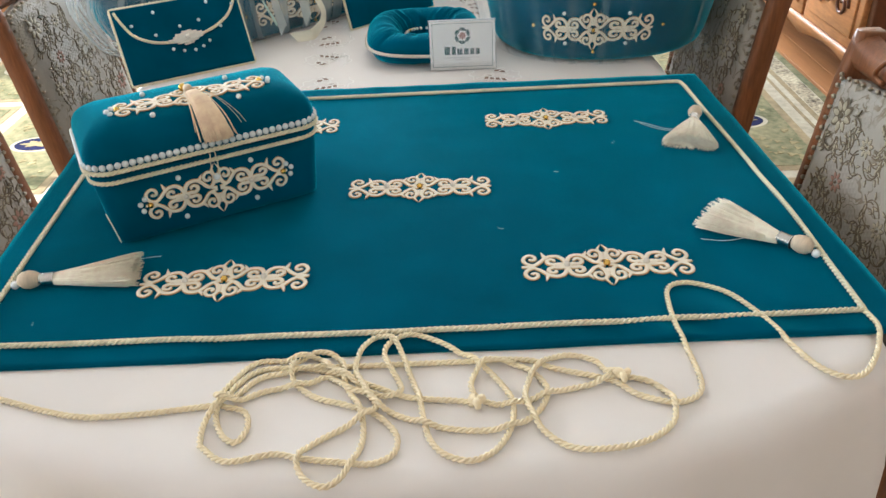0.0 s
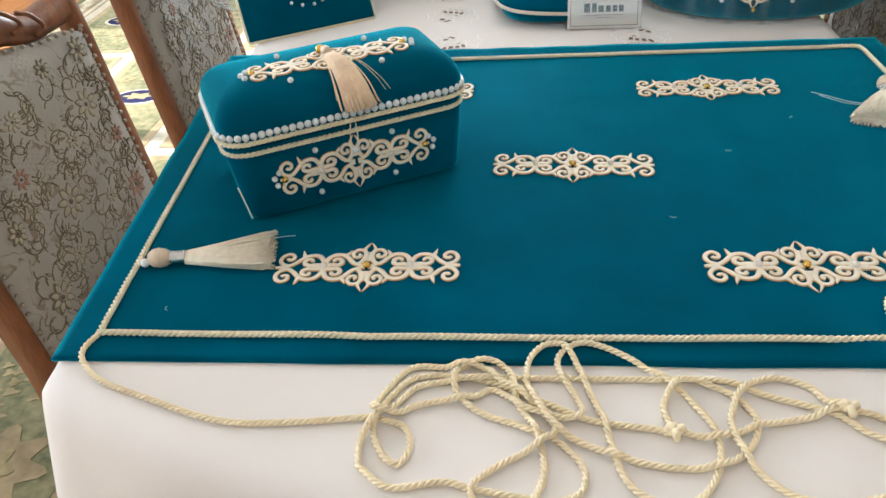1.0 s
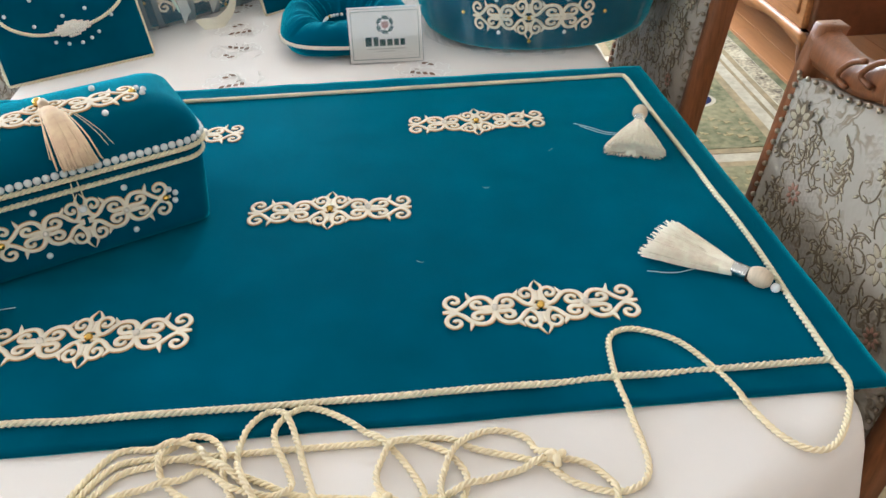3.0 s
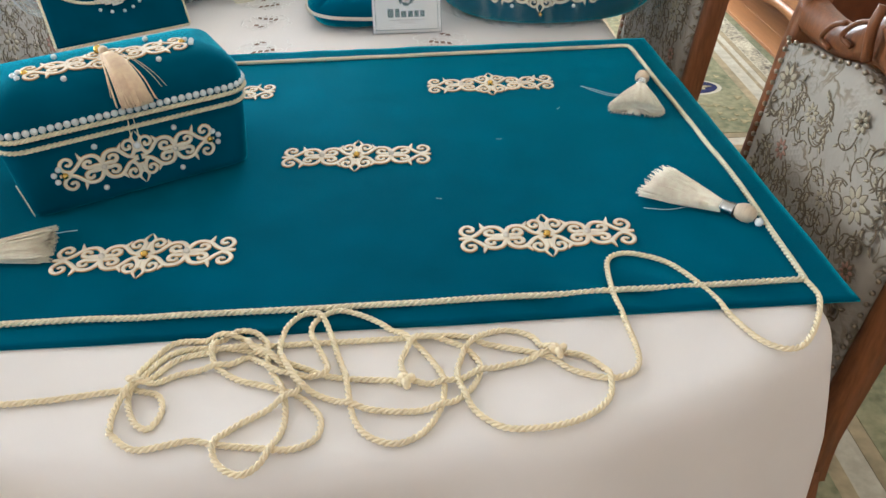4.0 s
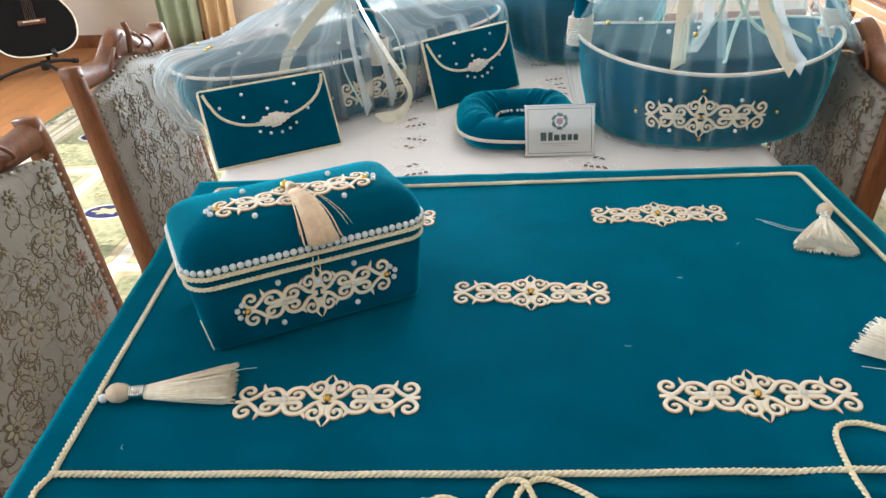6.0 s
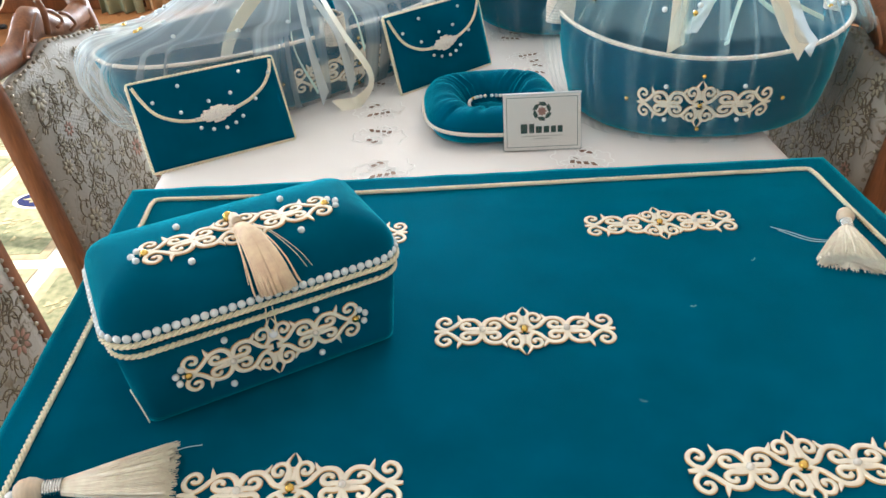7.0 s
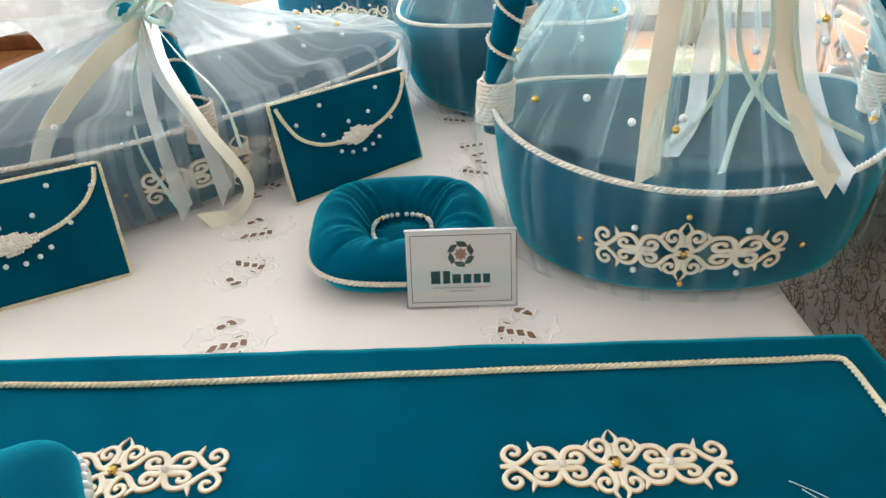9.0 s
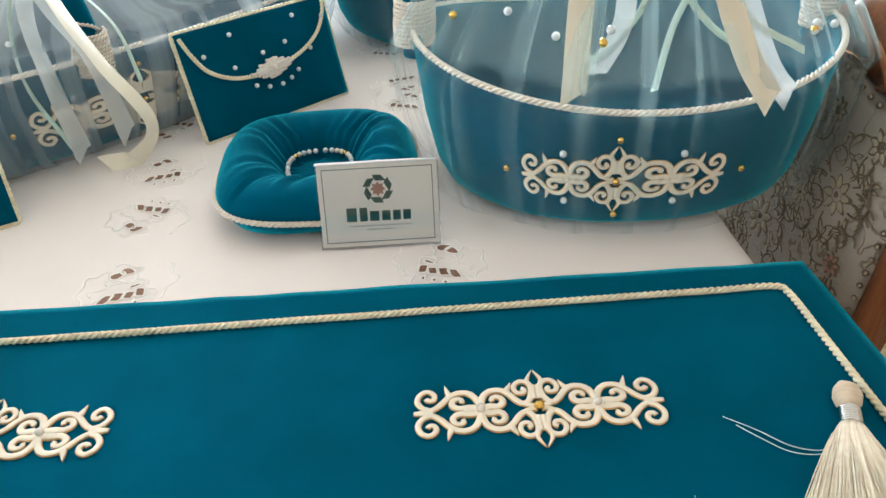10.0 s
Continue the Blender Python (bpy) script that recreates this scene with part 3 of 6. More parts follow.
def flat(outline, z, hgt=0.0012):
    top = [(x, y, z + hgt) for x, y in outline]
    return [(x, y, z) for x, y in outline] + top, [tuple(range(len(outline), 2 * len(outline)))] + [
        (i, (i + 1) % len(outline), len(outline) + (i + 1) % len(outline), len(outline) + i) for i in range(len(outline))]


def band(inset, width, mat, z):
    a, b = inset, inset + width
    strips = [(RX0 + a, RX1 - a, RY0 + a, RY0 + b), (RX0 + a, RX1 - a, RY1 - b, RY1 - a), (RX0 + a, RX0 + b, RY0 + b, RY1 - b), (RX1 - b, RX1 - a, RY0 + b, RY1 - b)]
    part("border_band", join(*[flat([(x0, y0), (x1, y0), (x1, y1), (x0, y1)], z) for x0, x1, y0, y1 in strips]), mat, rug, smooth=False)


band(0.0, 0.028, RUG_GREEN, RZ)
band(0.032, 0.058, RUG_DARK, RZ)
band(0.096, 0.02, RUG_SAND, RZ)
band(0.14, 0.012, RUG_SAND, RZ)


def ring_of(n, r, cx, cy, sx=1.0, wob=0.0, lobes=8):
    return [(cx + sx * r * (1 + wob * math.cos(lobes * 2 * math.pi * k / n)) * math.cos(2 * math.pi * k / n),
             cy + r * (1 + wob * math.cos(lobes * 2 * math.pi * k / n)) * math.sin(2 * math.pi * k / n)) for k in range(n)]


rng = random.Random(4)
nx, ny = 8, 7
px0, py0 = RX0 + .17, RY0 + .17
pw, ph = (RX1 - RX0 - .34) / nx, (RY1 - RY0 - .34) / ny
leaves = []
PANEL = {}


def piece(name, key, data, mat, x, y, z):
    """A rug field piece; alike ones share a mesh."""
    if key not in PANEL:
        first_ = part(name, data, mat, rug, smooth=False)
        PANEL[key] = first_.data
        ob = first_
    else:
        ob = new(name, PANEL[key])
        ob.parent = rug
    ob.location = (x, y, z)


for i in range(nx):
    for j in range(ny):
        x0, y0 = px0 + i * pw + .025, py0 + j * ph + .025
        w, h = pw - .05, ph - .05
        cx, cy = x0 + w / 2, y0 + h / 2
        piece("panel_frame", "frame", flat([(-w / 2, -h / 2), (w / 2, -h / 2), (w / 2, h / 2), (-w / 2, h / 2)], 0), RUG_SAND, cx, cy, RZ)
        d = .03
        piece("panel_field", "field", flat([(-w / 2 + d, -h / 2 + d), (w / 2 - d, -h / 2 + d), (w / 2 - d, h / 2 - d), (-w / 2 + d, h / 2 - d)], 0), RUG_GREEN, cx, cy, RZ + .0013)
        if (i + j) % 2 == 1:
            piece("medallion", "oval", flat(ring_of(32, .052, 0, 0, 1.55), 0), RUG_NAVY, cx, cy, RZ + .0030)
            piece("medallion_rim", "rim", flat(ring_of(32, .064, 0, 0, 1.5), 0, .0004), RUG_CREAM, cx, cy, RZ + .0026)
            piece("medallion_flower", "bloom", flat(ring_of(24, .022, 0, 0, 2.2, .3, 6), 0), RUG_LEAF, cx, cy, RZ + .0043)
        else:
            piece("panel_flower", "flower", flat(ring_of(48, .09, 0, 0, 1.1, .22, 8), 0), RUG_SAND, cx, cy, RZ + .0027)
            piece("flower_heart", "heart", flat(ring_of(32, .045, 0, 0, 1.0, .25, 6), 0), RUG_LEAF, cx, cy, RZ + .0041)
        for k in range(110):
            lx, ly = cx + rng.uniform(-.5, .5) * (w - .1), cy + rng.uniform(-.5, .5) * (h - .1)
            if math.hypot(lx - cx, (ly - cy)) < .12:
                continue
            if abs(lx - cx) < w / 2 - d - .03 and abs(ly - cy) < h / 2 - d - .03:
                leaves.append(flat(ring_of(14, rng.uniform(.005, .012), lx, ly, rng.uniform(.6, 1.6), .4, 3), RZ + .0024 + .0004 * rng.random()))
tagged(part("leaf_pattern", join(*leaves), RUG_LEAF, rug, smooth=False), kind="stuff")

# ---- the table and its cloth ----
# the table's long axis leans a few degrees off the mat
TAX = [(-.485, .530), (-.470, .514), (-.44, .497), (-.36, .462), (-.27, .431), (-.185, .411), (-.09, .401), (0, .399), (.137, .411), (.285, .446), (.37, .482), (.435, .522), (.458, .543), (.468, .570)]


def side(y, left):
    return (-.487 - .064 * (y - .55)) if left else (.470 - .047 * (y - .55))


near = spread(TAX, 0.012)[:, :2]
FAR_Y = 3.05
right = np.array([(side(y, False), y) for y in np.linspace(.59, FAR_Y - .12, 120)])
left = np.array([(side(y, True), y) for y in np.linspace(FAR_Y - .12, .55, 120)])
far = spread([(side(FAR_Y - .1, False), FAR_Y - .1), (.30, FAR_Y + .02), (-.10, FAR_Y + .06), (-.5, FAR_Y + .02), (side(FAR_Y - .1, True), FAR_Y - .1)], .02)[:, :2]
EDGE = np.vstack([near, right, far, left])
dd = np.concatenate([[0], np.cumsum(np.linalg.norm(np.diff(EDGE, axis=0), axis=1))])
ss = np.linspace(0, dd[-1], 701)[:-1]
EDGE = np.stack([np.interp(ss, dd, EDGE[:, k]) for k in range(2)], 1)
tang = np.roll(EDGE, -2, 0) - np.roll(EDGE, 2, 0)
tang /= np.linalg.norm(tang, axis=1)[:, None]
OUT = np.stack([tang[:, 1], -tang[:, 0]], 1)
for _ in range(6):
    OUT = (np.roll(OUT, 1, 0) + OUT + np.roll(OUT, -1, 0)) / 3

table = thing("dining_table", "long brown wooden dining table under a white cloth", "table")
inset = EDGE - OUT * .012
part("tabletop", join(flat([tuple(p) for p in inset], TABLE - .035, .033)), TABLEWOOD, table, smooth=False)
for lx, ly in ((-.36, .66), (.34, .68), (-.46, 2.8), (.24, 2.8)):
    leg = part("leg", lathe([(.02, 0), (.03, .03), (.022, .08), (.035, .25), (.04, .45), (.03, .5), (.045, .54), (.045, .597)], 16), WALNUT, table)
    leg.location = (lx, ly, FLOOR_Z)

rings = []
prof = [(-.03, 0), (-.026, -.00006), (-.022, -.0002), (-.016, -.0007), (-.008, -.003), (.001, -.008), (.007, -.017), (.010, -.03), (.012, -.05), (.016, -.09), (.02, -.14), (.024, -.2), (.028, -.27), (.030, -.33)]
arc = np.arange(len(EDGE)) / len(EDGE)
fold = .5 * np.sin(arc * 2 * math.pi * 23) + .3 * np.sin(arc * 2 * math.pi * 41 + 1.3) + .35 * np.sin(arc * 2 * math.pi * 11 + .4)
for o, z in prof:
    k = max(0.0, min(1.0, (-z - .006) / .13))
    off = o + fold * .034 * k
    rings.append([(EDGE[i, 0] + OUT[i, 0] * off[i], EDGE[i, 1] + OUT[i, 1] * off[i], TABLE + z) for i in range(len(EDGE))])
cloth = thing("tablecloth", "white cutwork tablecloth hanging over the table edge", "tablecloth")
part("drape", loft(rings, (True, False)), CLOTH, cloth)

# cutwork: openings in the cloth that show the brown wood, edged with satin stitch
rng = random.Random(11)


def leaf(cx, cy, ln, wd, ang, z, h=.0006, n=14):
    c, s = math.cos(ang), math.sin(ang)
    pts = []
    for k in range(n):
        t = 2 * math.pi * k / n
        u, v = ln * math.cos(t), wd * math.sin(t) * (1 - .35 * math.cos(t))
        pts.append((cx + c * u - s * v, cy + s * u + c * v))
    return flat(pts, z, h)


def cell(cx, cy, w, h, lean, z, up=.0006):
    """A four-sided opening with softened corners."""
    pts = []
    for k in range(12):
        t = 2 * math.pi * (k + .5) / 12
        u, v = (math.copysign(abs(q) ** .45, q) for q in (math.cos(t), math.sin(t)))
        pts.append((cx + w * u + lean * h * v, cy + h * v + .25 * lean * w * u))
    return flat(pts, z, up)


def cutwork(cx, cy, fx=1, fy=1):
    """A leaf cut in two, a row of four cells, a sliver and three eyelets, with satin stitched outlines round them."""
    z = TABLE + .0002
    pieces = [cell(cx + fx * x, cy + fy * y, w, h, fx * fy * le, z) for x, y, w, h, le in
              ((-.0156, -.0065, .0040, .0058, .15), (-.0062, -.0108, .0040, .0050, -.10), (.0050, -.0132, .0046, .0058, -.12), (.0152, -.0172, .0044, .0064, -.35))]
    for x, y, ln, wd, an in ((.0065, .0300, .0068, .0048, .35), (.0150, .0232, .0068, .0046, -.75), (-.0085, .0046, .0058, .0020, -.55), (-.0156, -.0225, .0021, .0024, 0), (-.005, -.0265, .0021, .0024, 0), (.006, -.0308, .0021, .0024, 0)):
        pieces.append(leaf(cx + fx * x, cy + fy * y, ln, wd, an * fx * fy, z))
    edges = []
    for pc in pieces:
        part("opening", pc, TABLEWOOD, cloth, "brown wood seen through the cutwork", smooth=False)
        P_ = np.array(pc[0][len(pc[0]) // 2:])
        mid = P_.mean(axis=0)
        P_ = mid + (P_ - mid) * 1.16
        edges.append(tube(P_, .0011, 6, closed=True, squash=.12))
    for ox, oy, ra, rb, lobes, ph_ in ((.0, -.012, .030, .026, 7, 0), (.012, .026, .018, .017, 5, 1), (-.024, .012, .020, .030, 6, 2), (.03, .002, .016, .026, 6, 4)):
        ring_ = [(cx + fx * (ox + ra * (1 + .16 * math.sin(lobes * q + ph_)) * math.cos(q)), cy + fy * (oy + rb * (1 + .16 * math.sin(lobes * q + ph_)) * math.sin(q)), TABLE + .0003) for q in np.linspace(ph_, ph_ + 4.6, 60)]
        ring_ = [p for p in ring_ if p[1] > 1.262]
        if len(ring_) > 4:
            edges.append(tube(np.array(ring_), .0012, 6, squash=.06))
    part("satin_stitch", join(*edges), STITCH, cloth)


for cx, cy, fx, fy in ((-.182, 1.307, -1, 1), (-.198, 1.450, -1, -1), (-.207, 1.554, -1, 1), (-.226, 1.69, -1, -1), (-.25, 1.80, -1, 1),
                       (.123, 1.322, 1, 1), (.088, 1.740, 1, 1), (.084, 1.8225, 1, -1), (.055, 1.97, 1, 1)):
    cutwork(cx, cy, fx, fy)

# ---- the velvet mat ----
MNL, MNR, MBR, MBL = (np.array(p) for p in ((-.488, .549), (.504, .575), (.475, 1.292), (-.558, 1.272)))
MAT_Z = TABLE + .0035


def on_mat(u, v):
    return (1 - v) * ((1 - u) * MNL + u * MNR) + v * ((1 - u) * MBL + u * MBR)


mat_thing = thing("velvet_mat", "teal velvet mat with cream cord border and embroidered ornaments", "mat")
NU, NV = 120, 90
V, F = [], []


def mat_h(u, v):
    h = .0006 * noise.noise((u * 7, v * 5, 0.3)) + .0003 * noise.noise((u * 19, v * 17, 2))
    k = math.exp(-((v - .03) / .05) ** 2) * math.exp(-((u - .80) / .12) ** 2)       # puckers by the front corner
    h += .0045 * k * math.sin((u * 60 + v * 45)) * .6 + .002 * k
    h += .0004 * math.exp(-((v - .99) / .03) ** 2) * math.sin(u * 60 + 2 * math.sin(u * 13))
    return max(-.0012, h)


for j in range(NV + 1):
    for i in range(NU + 1):
        u, v = i / NU, j / NV
        p = on_mat(u, v)
        wob = .0015 * noise.noise((u * 9, v * 9, 5)) if (i in (0, NU) or j in (0, NV)) else 0
        V.append((p[0] + wob, p[1] + wob, MAT_Z + mat_h(u, v)))
top_n = len(V)
V += [(x, y, MAT_Z - .0028) for x, y, z in V]
W = NU + 1
for j in range(NV):
    for i in range(NU):
        q = j * W + i
        F += [(q, q + 1, q + W + 1, q + W), (top_n + q, top_n + q + W, top_n + q + W + 1, top_n + q + 1)]
for i in range(NU):
    F += [(i, top_n + i, top_n + i + 1, i + 1), (NV * W + i, NV * W + i + 1, top_n + NV * W + i + 1, top_n + NV * W + i)]
for j in range(NV):
    F += [(j * W, (j + 1) * W, top_n + (j + 1) * W, top_n + j * W), (j * W + NU, top_n + j * W + NU, top_n + (j + 1) * W + NU, (j + 1) * W + NU)]
part("velvet_sheet", (V, F), VELVET, mat_thing)

CZ = MAT_Z + .0032


def wavy(a, b, n=14, amp=.0016, seed=1.0):
    a, b = np.array(a), np.array(b)
    return [(*(a + (b - a) * k / n + np.array((0, amp)) * noise.noise((k * .9, seed, 0)) * (0 if k in (0, n) else 1) + np.array((amp, 0)) * noise.noise((k * .8, seed, 7)) * (0 if k in (0, n) else 1)), CZ) for k in range(n + 1)]


RNL, RNR, RBR, RBL = (-.455, .583), (.462, .606), (.437, 1.250), (-.512, 1.232)
part("border_cord", cord(wavy(RNL, (-.02, .590), 10, .002, 3)[:-1] + wavy((-.02, .590), RNR, 10, .002, 4)), CORD, mat_thing)
back = wavy(RNL, (-.469, .737), 6, .0012, 5)[:-1] + wavy((-.469, .737), (RBL[0] + .002, RBL[1] - .012), 9, .0012, 6) + wavy((RBL[0] + .012, RBL[1] - .001), (-.26, 1.227), 6, .0016, 9)[:-1] + wavy((-.26, 1.227), (RBR[0] - .010, RBR[1]), 13, .0016, 10) + wavy((RBR[0] + .001, RBR[1] - .011), (.462, .80), 9, .0012, 8)[:-1] + wavy((.462, .80), RNR, 5, .0012, 8)
part("border_cord", cord(back), CORD, mat_thing)

GOLD_R, HALF = .0042, .0965
first = None
for cx, cy, ang in ((0, .9, -1.0), (.2185, .703, 1.2), (-.216, .693, 2.5), (.193, 1.115, .5), (-.232, 1.114, .5)):
    c, s = math.cos(radians(ang)), math.sin(radians(ang))
    if first is None:
        first = part("ornament", ornament(lambda u, v, h: (u, v, h), HALF), [APPLIQUE, APPLIQUE_EDGE], mat_thing, "cream embroidered scroll edged in gold")
        orn = first
    else:
        orn = new("ornament", first.data)
        orn.parent = mat_thing
        orn["label"] = "cream embroidered scroll edged in gold"
    orn.location = (cx, cy, MAT_Z + .0006)
    orn.rotation_euler = (0, 0, radians(ang))
    bead("bead", (0, 0, .0026), GOLD_R, GOLD, orn, "round gold bead")
    bead("bead", (.465 * HALF, 0, .0036), .0034, PEARL_WARM, orn)
    bead("bead", (-.465 * HALF, 0, .0036), .0034, PEARL_WARM, orn)

lint_rg = random.Random(5)
for lx, ly in ((-.405, .625), (.10, .79), (.185, .935), (.28, 1.02)):
    a_ = lint_rg.random() * 6.283
    pts_ = [(lx + .0018 * k * math.cos(a_ + .3 * k), ly + .0018 * k * math.sin(a_ + .3 * k), MAT_Z + .0012) for k in range(5)]
    part("lint", tube(spread(pts_, .002), .00018, 4), THREAD, mat_thing, "stray white thread")

# ---- the loose cord before the mat ----
LEFT_TAIL = [(-0.455, 0.583), (-0.460, 0.562), (-0.453, 0.545), (-0.425, 0.524), (-0.381, 0.508), (-0.306, 0.485), (-0.248, 0.485), (-0.179, 0.494), (-0.166, 0.492), (-0.147, 0.485), (-0.140, 0.466), (-0.146, 0.449), 
    (-0.158, 0.454), (-0.169, 0.472), (-0.172, 0.490), (-0.162, 0.519), (-0.145, 0.539), (-0.114, 0.543), (-0.077, 0.536), (-0.030, 0.514), (-0.005, 0.501), (0.019, 0.496), (0.053, 0.492), (0.061, 0.487)]
RIGHT_A = [(0.462, 0.606), (0.464, 0.578), (0.450, 0.548), (0.426, 0.518), (0.405, 0.512), (0.386, 0.527), (0.372, 0.560), (0.358, 0.600), (0.336, 0.640), (0.306, 0.659), (0.285, 0.660), (0.273, 0.648), 
    (0.269, 0.623), (0.268, 0.590), (0.271, 0.560), (0.273, 0.527), (0.271, 0.504), (0.261, 0.490), (0.240, 0.485), (0.211, 0.496), (0.189, 0.516), (0.140, 0.533), (0.120, 0.545), (0.089, 0.548), 
    (0.053, 0.546), (-0.053, 0.543), (-0.088, 0.539), (-0.123, 0.535)]
RIGHT_B = [(-0.143, 0.528), (-0.159, 0.506), (-0.179, 0.476), (-0.178, 0.450), (-0.173, 0.442), (-0.150, 0.427), (-0.111, 0.434), (-0.088, 0.429), (-0.056, 0.424), (-0.028, 0.421), (-0.010, 0.429), (-0.005, 0.443), 
    (-0.009, 0.458), (-0.027, 0.478), (-0.055, 0.491), (-0.083, 0.501), (-0.105, 0.519), (-0.111, 0.537), (-0.108, 0.548), (-0.092, 0.561), (-0.073, 0.557), (-0.062, 0.541), (-0.057, 0.515), (-0.044, 0.491), 
    (-0.037, 0.468), (-0.036, 0.442), (-0.046, 0.414), (-0.059, 0.399)]
RIGHT_C = [(-0.074, 0.402), (-0.086, 0.415), (-0.088, 0.431), (-0.075, 0.447), (-0.051, 0.464), (-0.027, 0.483), (-0.034, 0.502), (-0.051, 0.520), (-0.074, 0.536), (-0.087, 0.553), (-0.112, 0.552), (-0.148, 0.552), 
    (-0.165, 0.529), (-0.175, 0.502), (-0.163, 0.494), (-0.136, 0.510), (-0.096, 0.519), (-0.076, 0.528), (-0.050, 0.507), (-0.015, 0.499), (-0.005, 0.506), (-0.009, 0.523), (-0.022, 0.550), (-0.023, 0.566), 
    (-0.013, 0.580), (0.002, 0.585), (0.024, 0.576), (0.053, 0.555)]
RIGHT_D = [(0.074, 0.536), (0.090, 0.510), (0.097, 0.491), (0.095, 0.463), (0.083, 0.438), (0.067, 0.425), (0.051, 0.423), (0.033, 0.432), (0.022, 0.449), (0.016, 0.475), (0.012, 0.498), (0.001, 0.533), 
    (-0.010, 0.566), (-0.020, 0.580), (-0.035, 0.581), (-0.048, 0.562), (-0.050, 0.535), (-0.043, 0.515), (-0.028, 0.490), (-0.014, 0.480), (0.020, 0.464), (0.058, 0.456), (0.094, 0.459), (0.118, 0.476), 
    (0.129, 0.497), (0.128, 0.514), (0.113, 0.534), (0.089, 0.543)]
RIGHT_E = [(0.071, 0.538), (0.060, 0.516), (0.066, 0.496), (0.086, 0.486), (0.109, 0.490), (0.137, 0.501), (0.171, 0.510), (0.197, 0.519), (0.220, 0.515), (0.234, 0.503), (0.241, 0.486), (0.236, 0.463), 
    (0.217, 0.445), (0.191, 0.435), (0.159, 0.432), (0.139, 0.437), (0.122, 0.454), (0.113, 0.476), (0.109, 0.495), (0.113, 0.514), (0.123, 0.534), (0.142, 0.549), (0.160, 0.551), (0.180, 0.542), 
    (0.188, 0.526), (0.201, 0.516)]
LAID = []          # what already lies on the cloth, for the crossings


def lay(points, r=.0029):
    """A cord let down on the cloth: it climbs over the mat and over what lies there."""
    P = spread(points, .0015)
    near_edge = MNL[1] + (P[:, 0] - MNL[0]) / (MNR[0] - MNL[0]) * (MNR[1] - MNL[1])
    z = np.where(P[:, 1] > near_edge - .004, MAT_Z, TABLE) + r
    z[(P[:, 1] < near_edge) & (P[:, 0] > .465)] = TABLE + r
    n = len(P)
    for i in range(n):
        hit = 0
        for ox, oy, oz in LAID:
            if abs(ox - P[i, 0]) < .006 and abs(oy - P[i, 1]) < .006 and math.hypot(ox - P[i, 0], oy - P[i, 1]) < .006:
                hit = max(hit, oz + 1.7 * r)
        z[i] = max(z[i], hit)
        if i >= 16:
            LAID.append((P[i - 16, 0], P[i - 16, 1], min(z[i - 16], TABLE + 5 * r)))
    zz = z.copy()
    for _ in range(18):
        zz = np.maximum(z * .98, (np.roll(zz, 1) + zz + np.roll(zz, -1)) / 3)
        zz[0], zz[-1] = z[0], z[-1]
    P[:, 2] = zz
    return laid(P, r)


loose = thing("loose_cord", "long loose twisted cream cord tangled on the tablecloth", "cord")
part("cord_run", lay(LEFT_TAIL), CORD_LOOSE, loose)
part("cord_run", lay(RIGHT_A + RIGHT_B + RIGHT_C + RIGHT_D + RIGHT_E), CORD_LOOSE, loose)
for x, y, a in ((0.065, 0.486, 0.0), (0.201, 0.516, 1.0)):
    K3 = [(x + .0045 * (math.sin(t) + .9 * math.sin(2 * t)) * .7, y + .0045 * (math.cos(t) - .9 * math.cos(2 * t)) * .7, TABLE + .009 + .003 * math.sin(3 * t)) for t in np.linspace(a, a + 6.2, 20)]
    part("knot", tube(spread(K3, .002), .0031, 8), CORD_LOOSE, loose, "small overhand knot")


# ---- tassels ----
def tassel_skirt(root, way, length, r0, r1, count, seed, sag=None, flat_z=None, droop=0.0):
    """A bundle of threads that leaves root and spreads: a ridged fan, ragged at its end, with single threads standing off."""
    rg = random.Random(seed)
    way = Vector(way).normalized()
    sidev = way.cross(Vector((0, 0, 1)))
    sidev = sidev.normalized() if sidev.length > .1 else Vector((1, 0, 0))
    upv = sidev.cross(way)
    n_ = 150
    ends = [rg.uniform(.96, 1.03) for _ in range(n_)]
    ridge = [rg.uniform(-1, 1) for _ in range(n_)]
    rings_ = []
    for i in range(15):
        s = i / 14
        ring_ = []
        for k in range(n_):
            a = 2 * math.pi * k / n_
            rad = (r0 + (r1 - r0) * s ** .85) * (1 + (.05 + .05 * s) * ridge[k])
            l = length * s * (1 if i < 12 else 1 + (ends[k] - 1) * (i - 11) / 3)
            p = Vector(root) + way * l + sidev * (math.cos(a) * rad * 1.25) + upv * math.sin(a) * (r0 + (r1 * .42 - r0) * s) * (1 + .1 * ridge[k])
            p.z -= droop * s * s
            if flat_z is not None:
                p.z = max(p.z, flat_z + .0008 + .0008 * (ridge[k] + 1))
            ring_.append(p)
        rings_.append(ring_)
    inner = Vector(root) + way * length * .86
    rings_.append([inner + (p - inner) * .35 for p in rings_[-1]])
    out = [loft(rings_)]
    for k in range(count):
        a, q = rg.random() * 6.283, .88 + .22 * rg.random()
        l = length * rg.uniform(.93, 1.07)
        pts = []
        for i in range(6):
            s = .15 + .85 * i / 5
            rad = (r0 + (r1 - r0) * s ** .85) * q
            p = Vector(root) + way * (l * s) + sidev * math.cos(a) * rad * 1.25 + upv * math.sin(a) * rad * .5
            p.z -= droop * s * s
            if flat_z is not None:
                p.z = max(p.z, flat_z + .001)
            pts.append(p)
        out.append(tube(np.array(pts), .00055, 3))
    return join(*out)


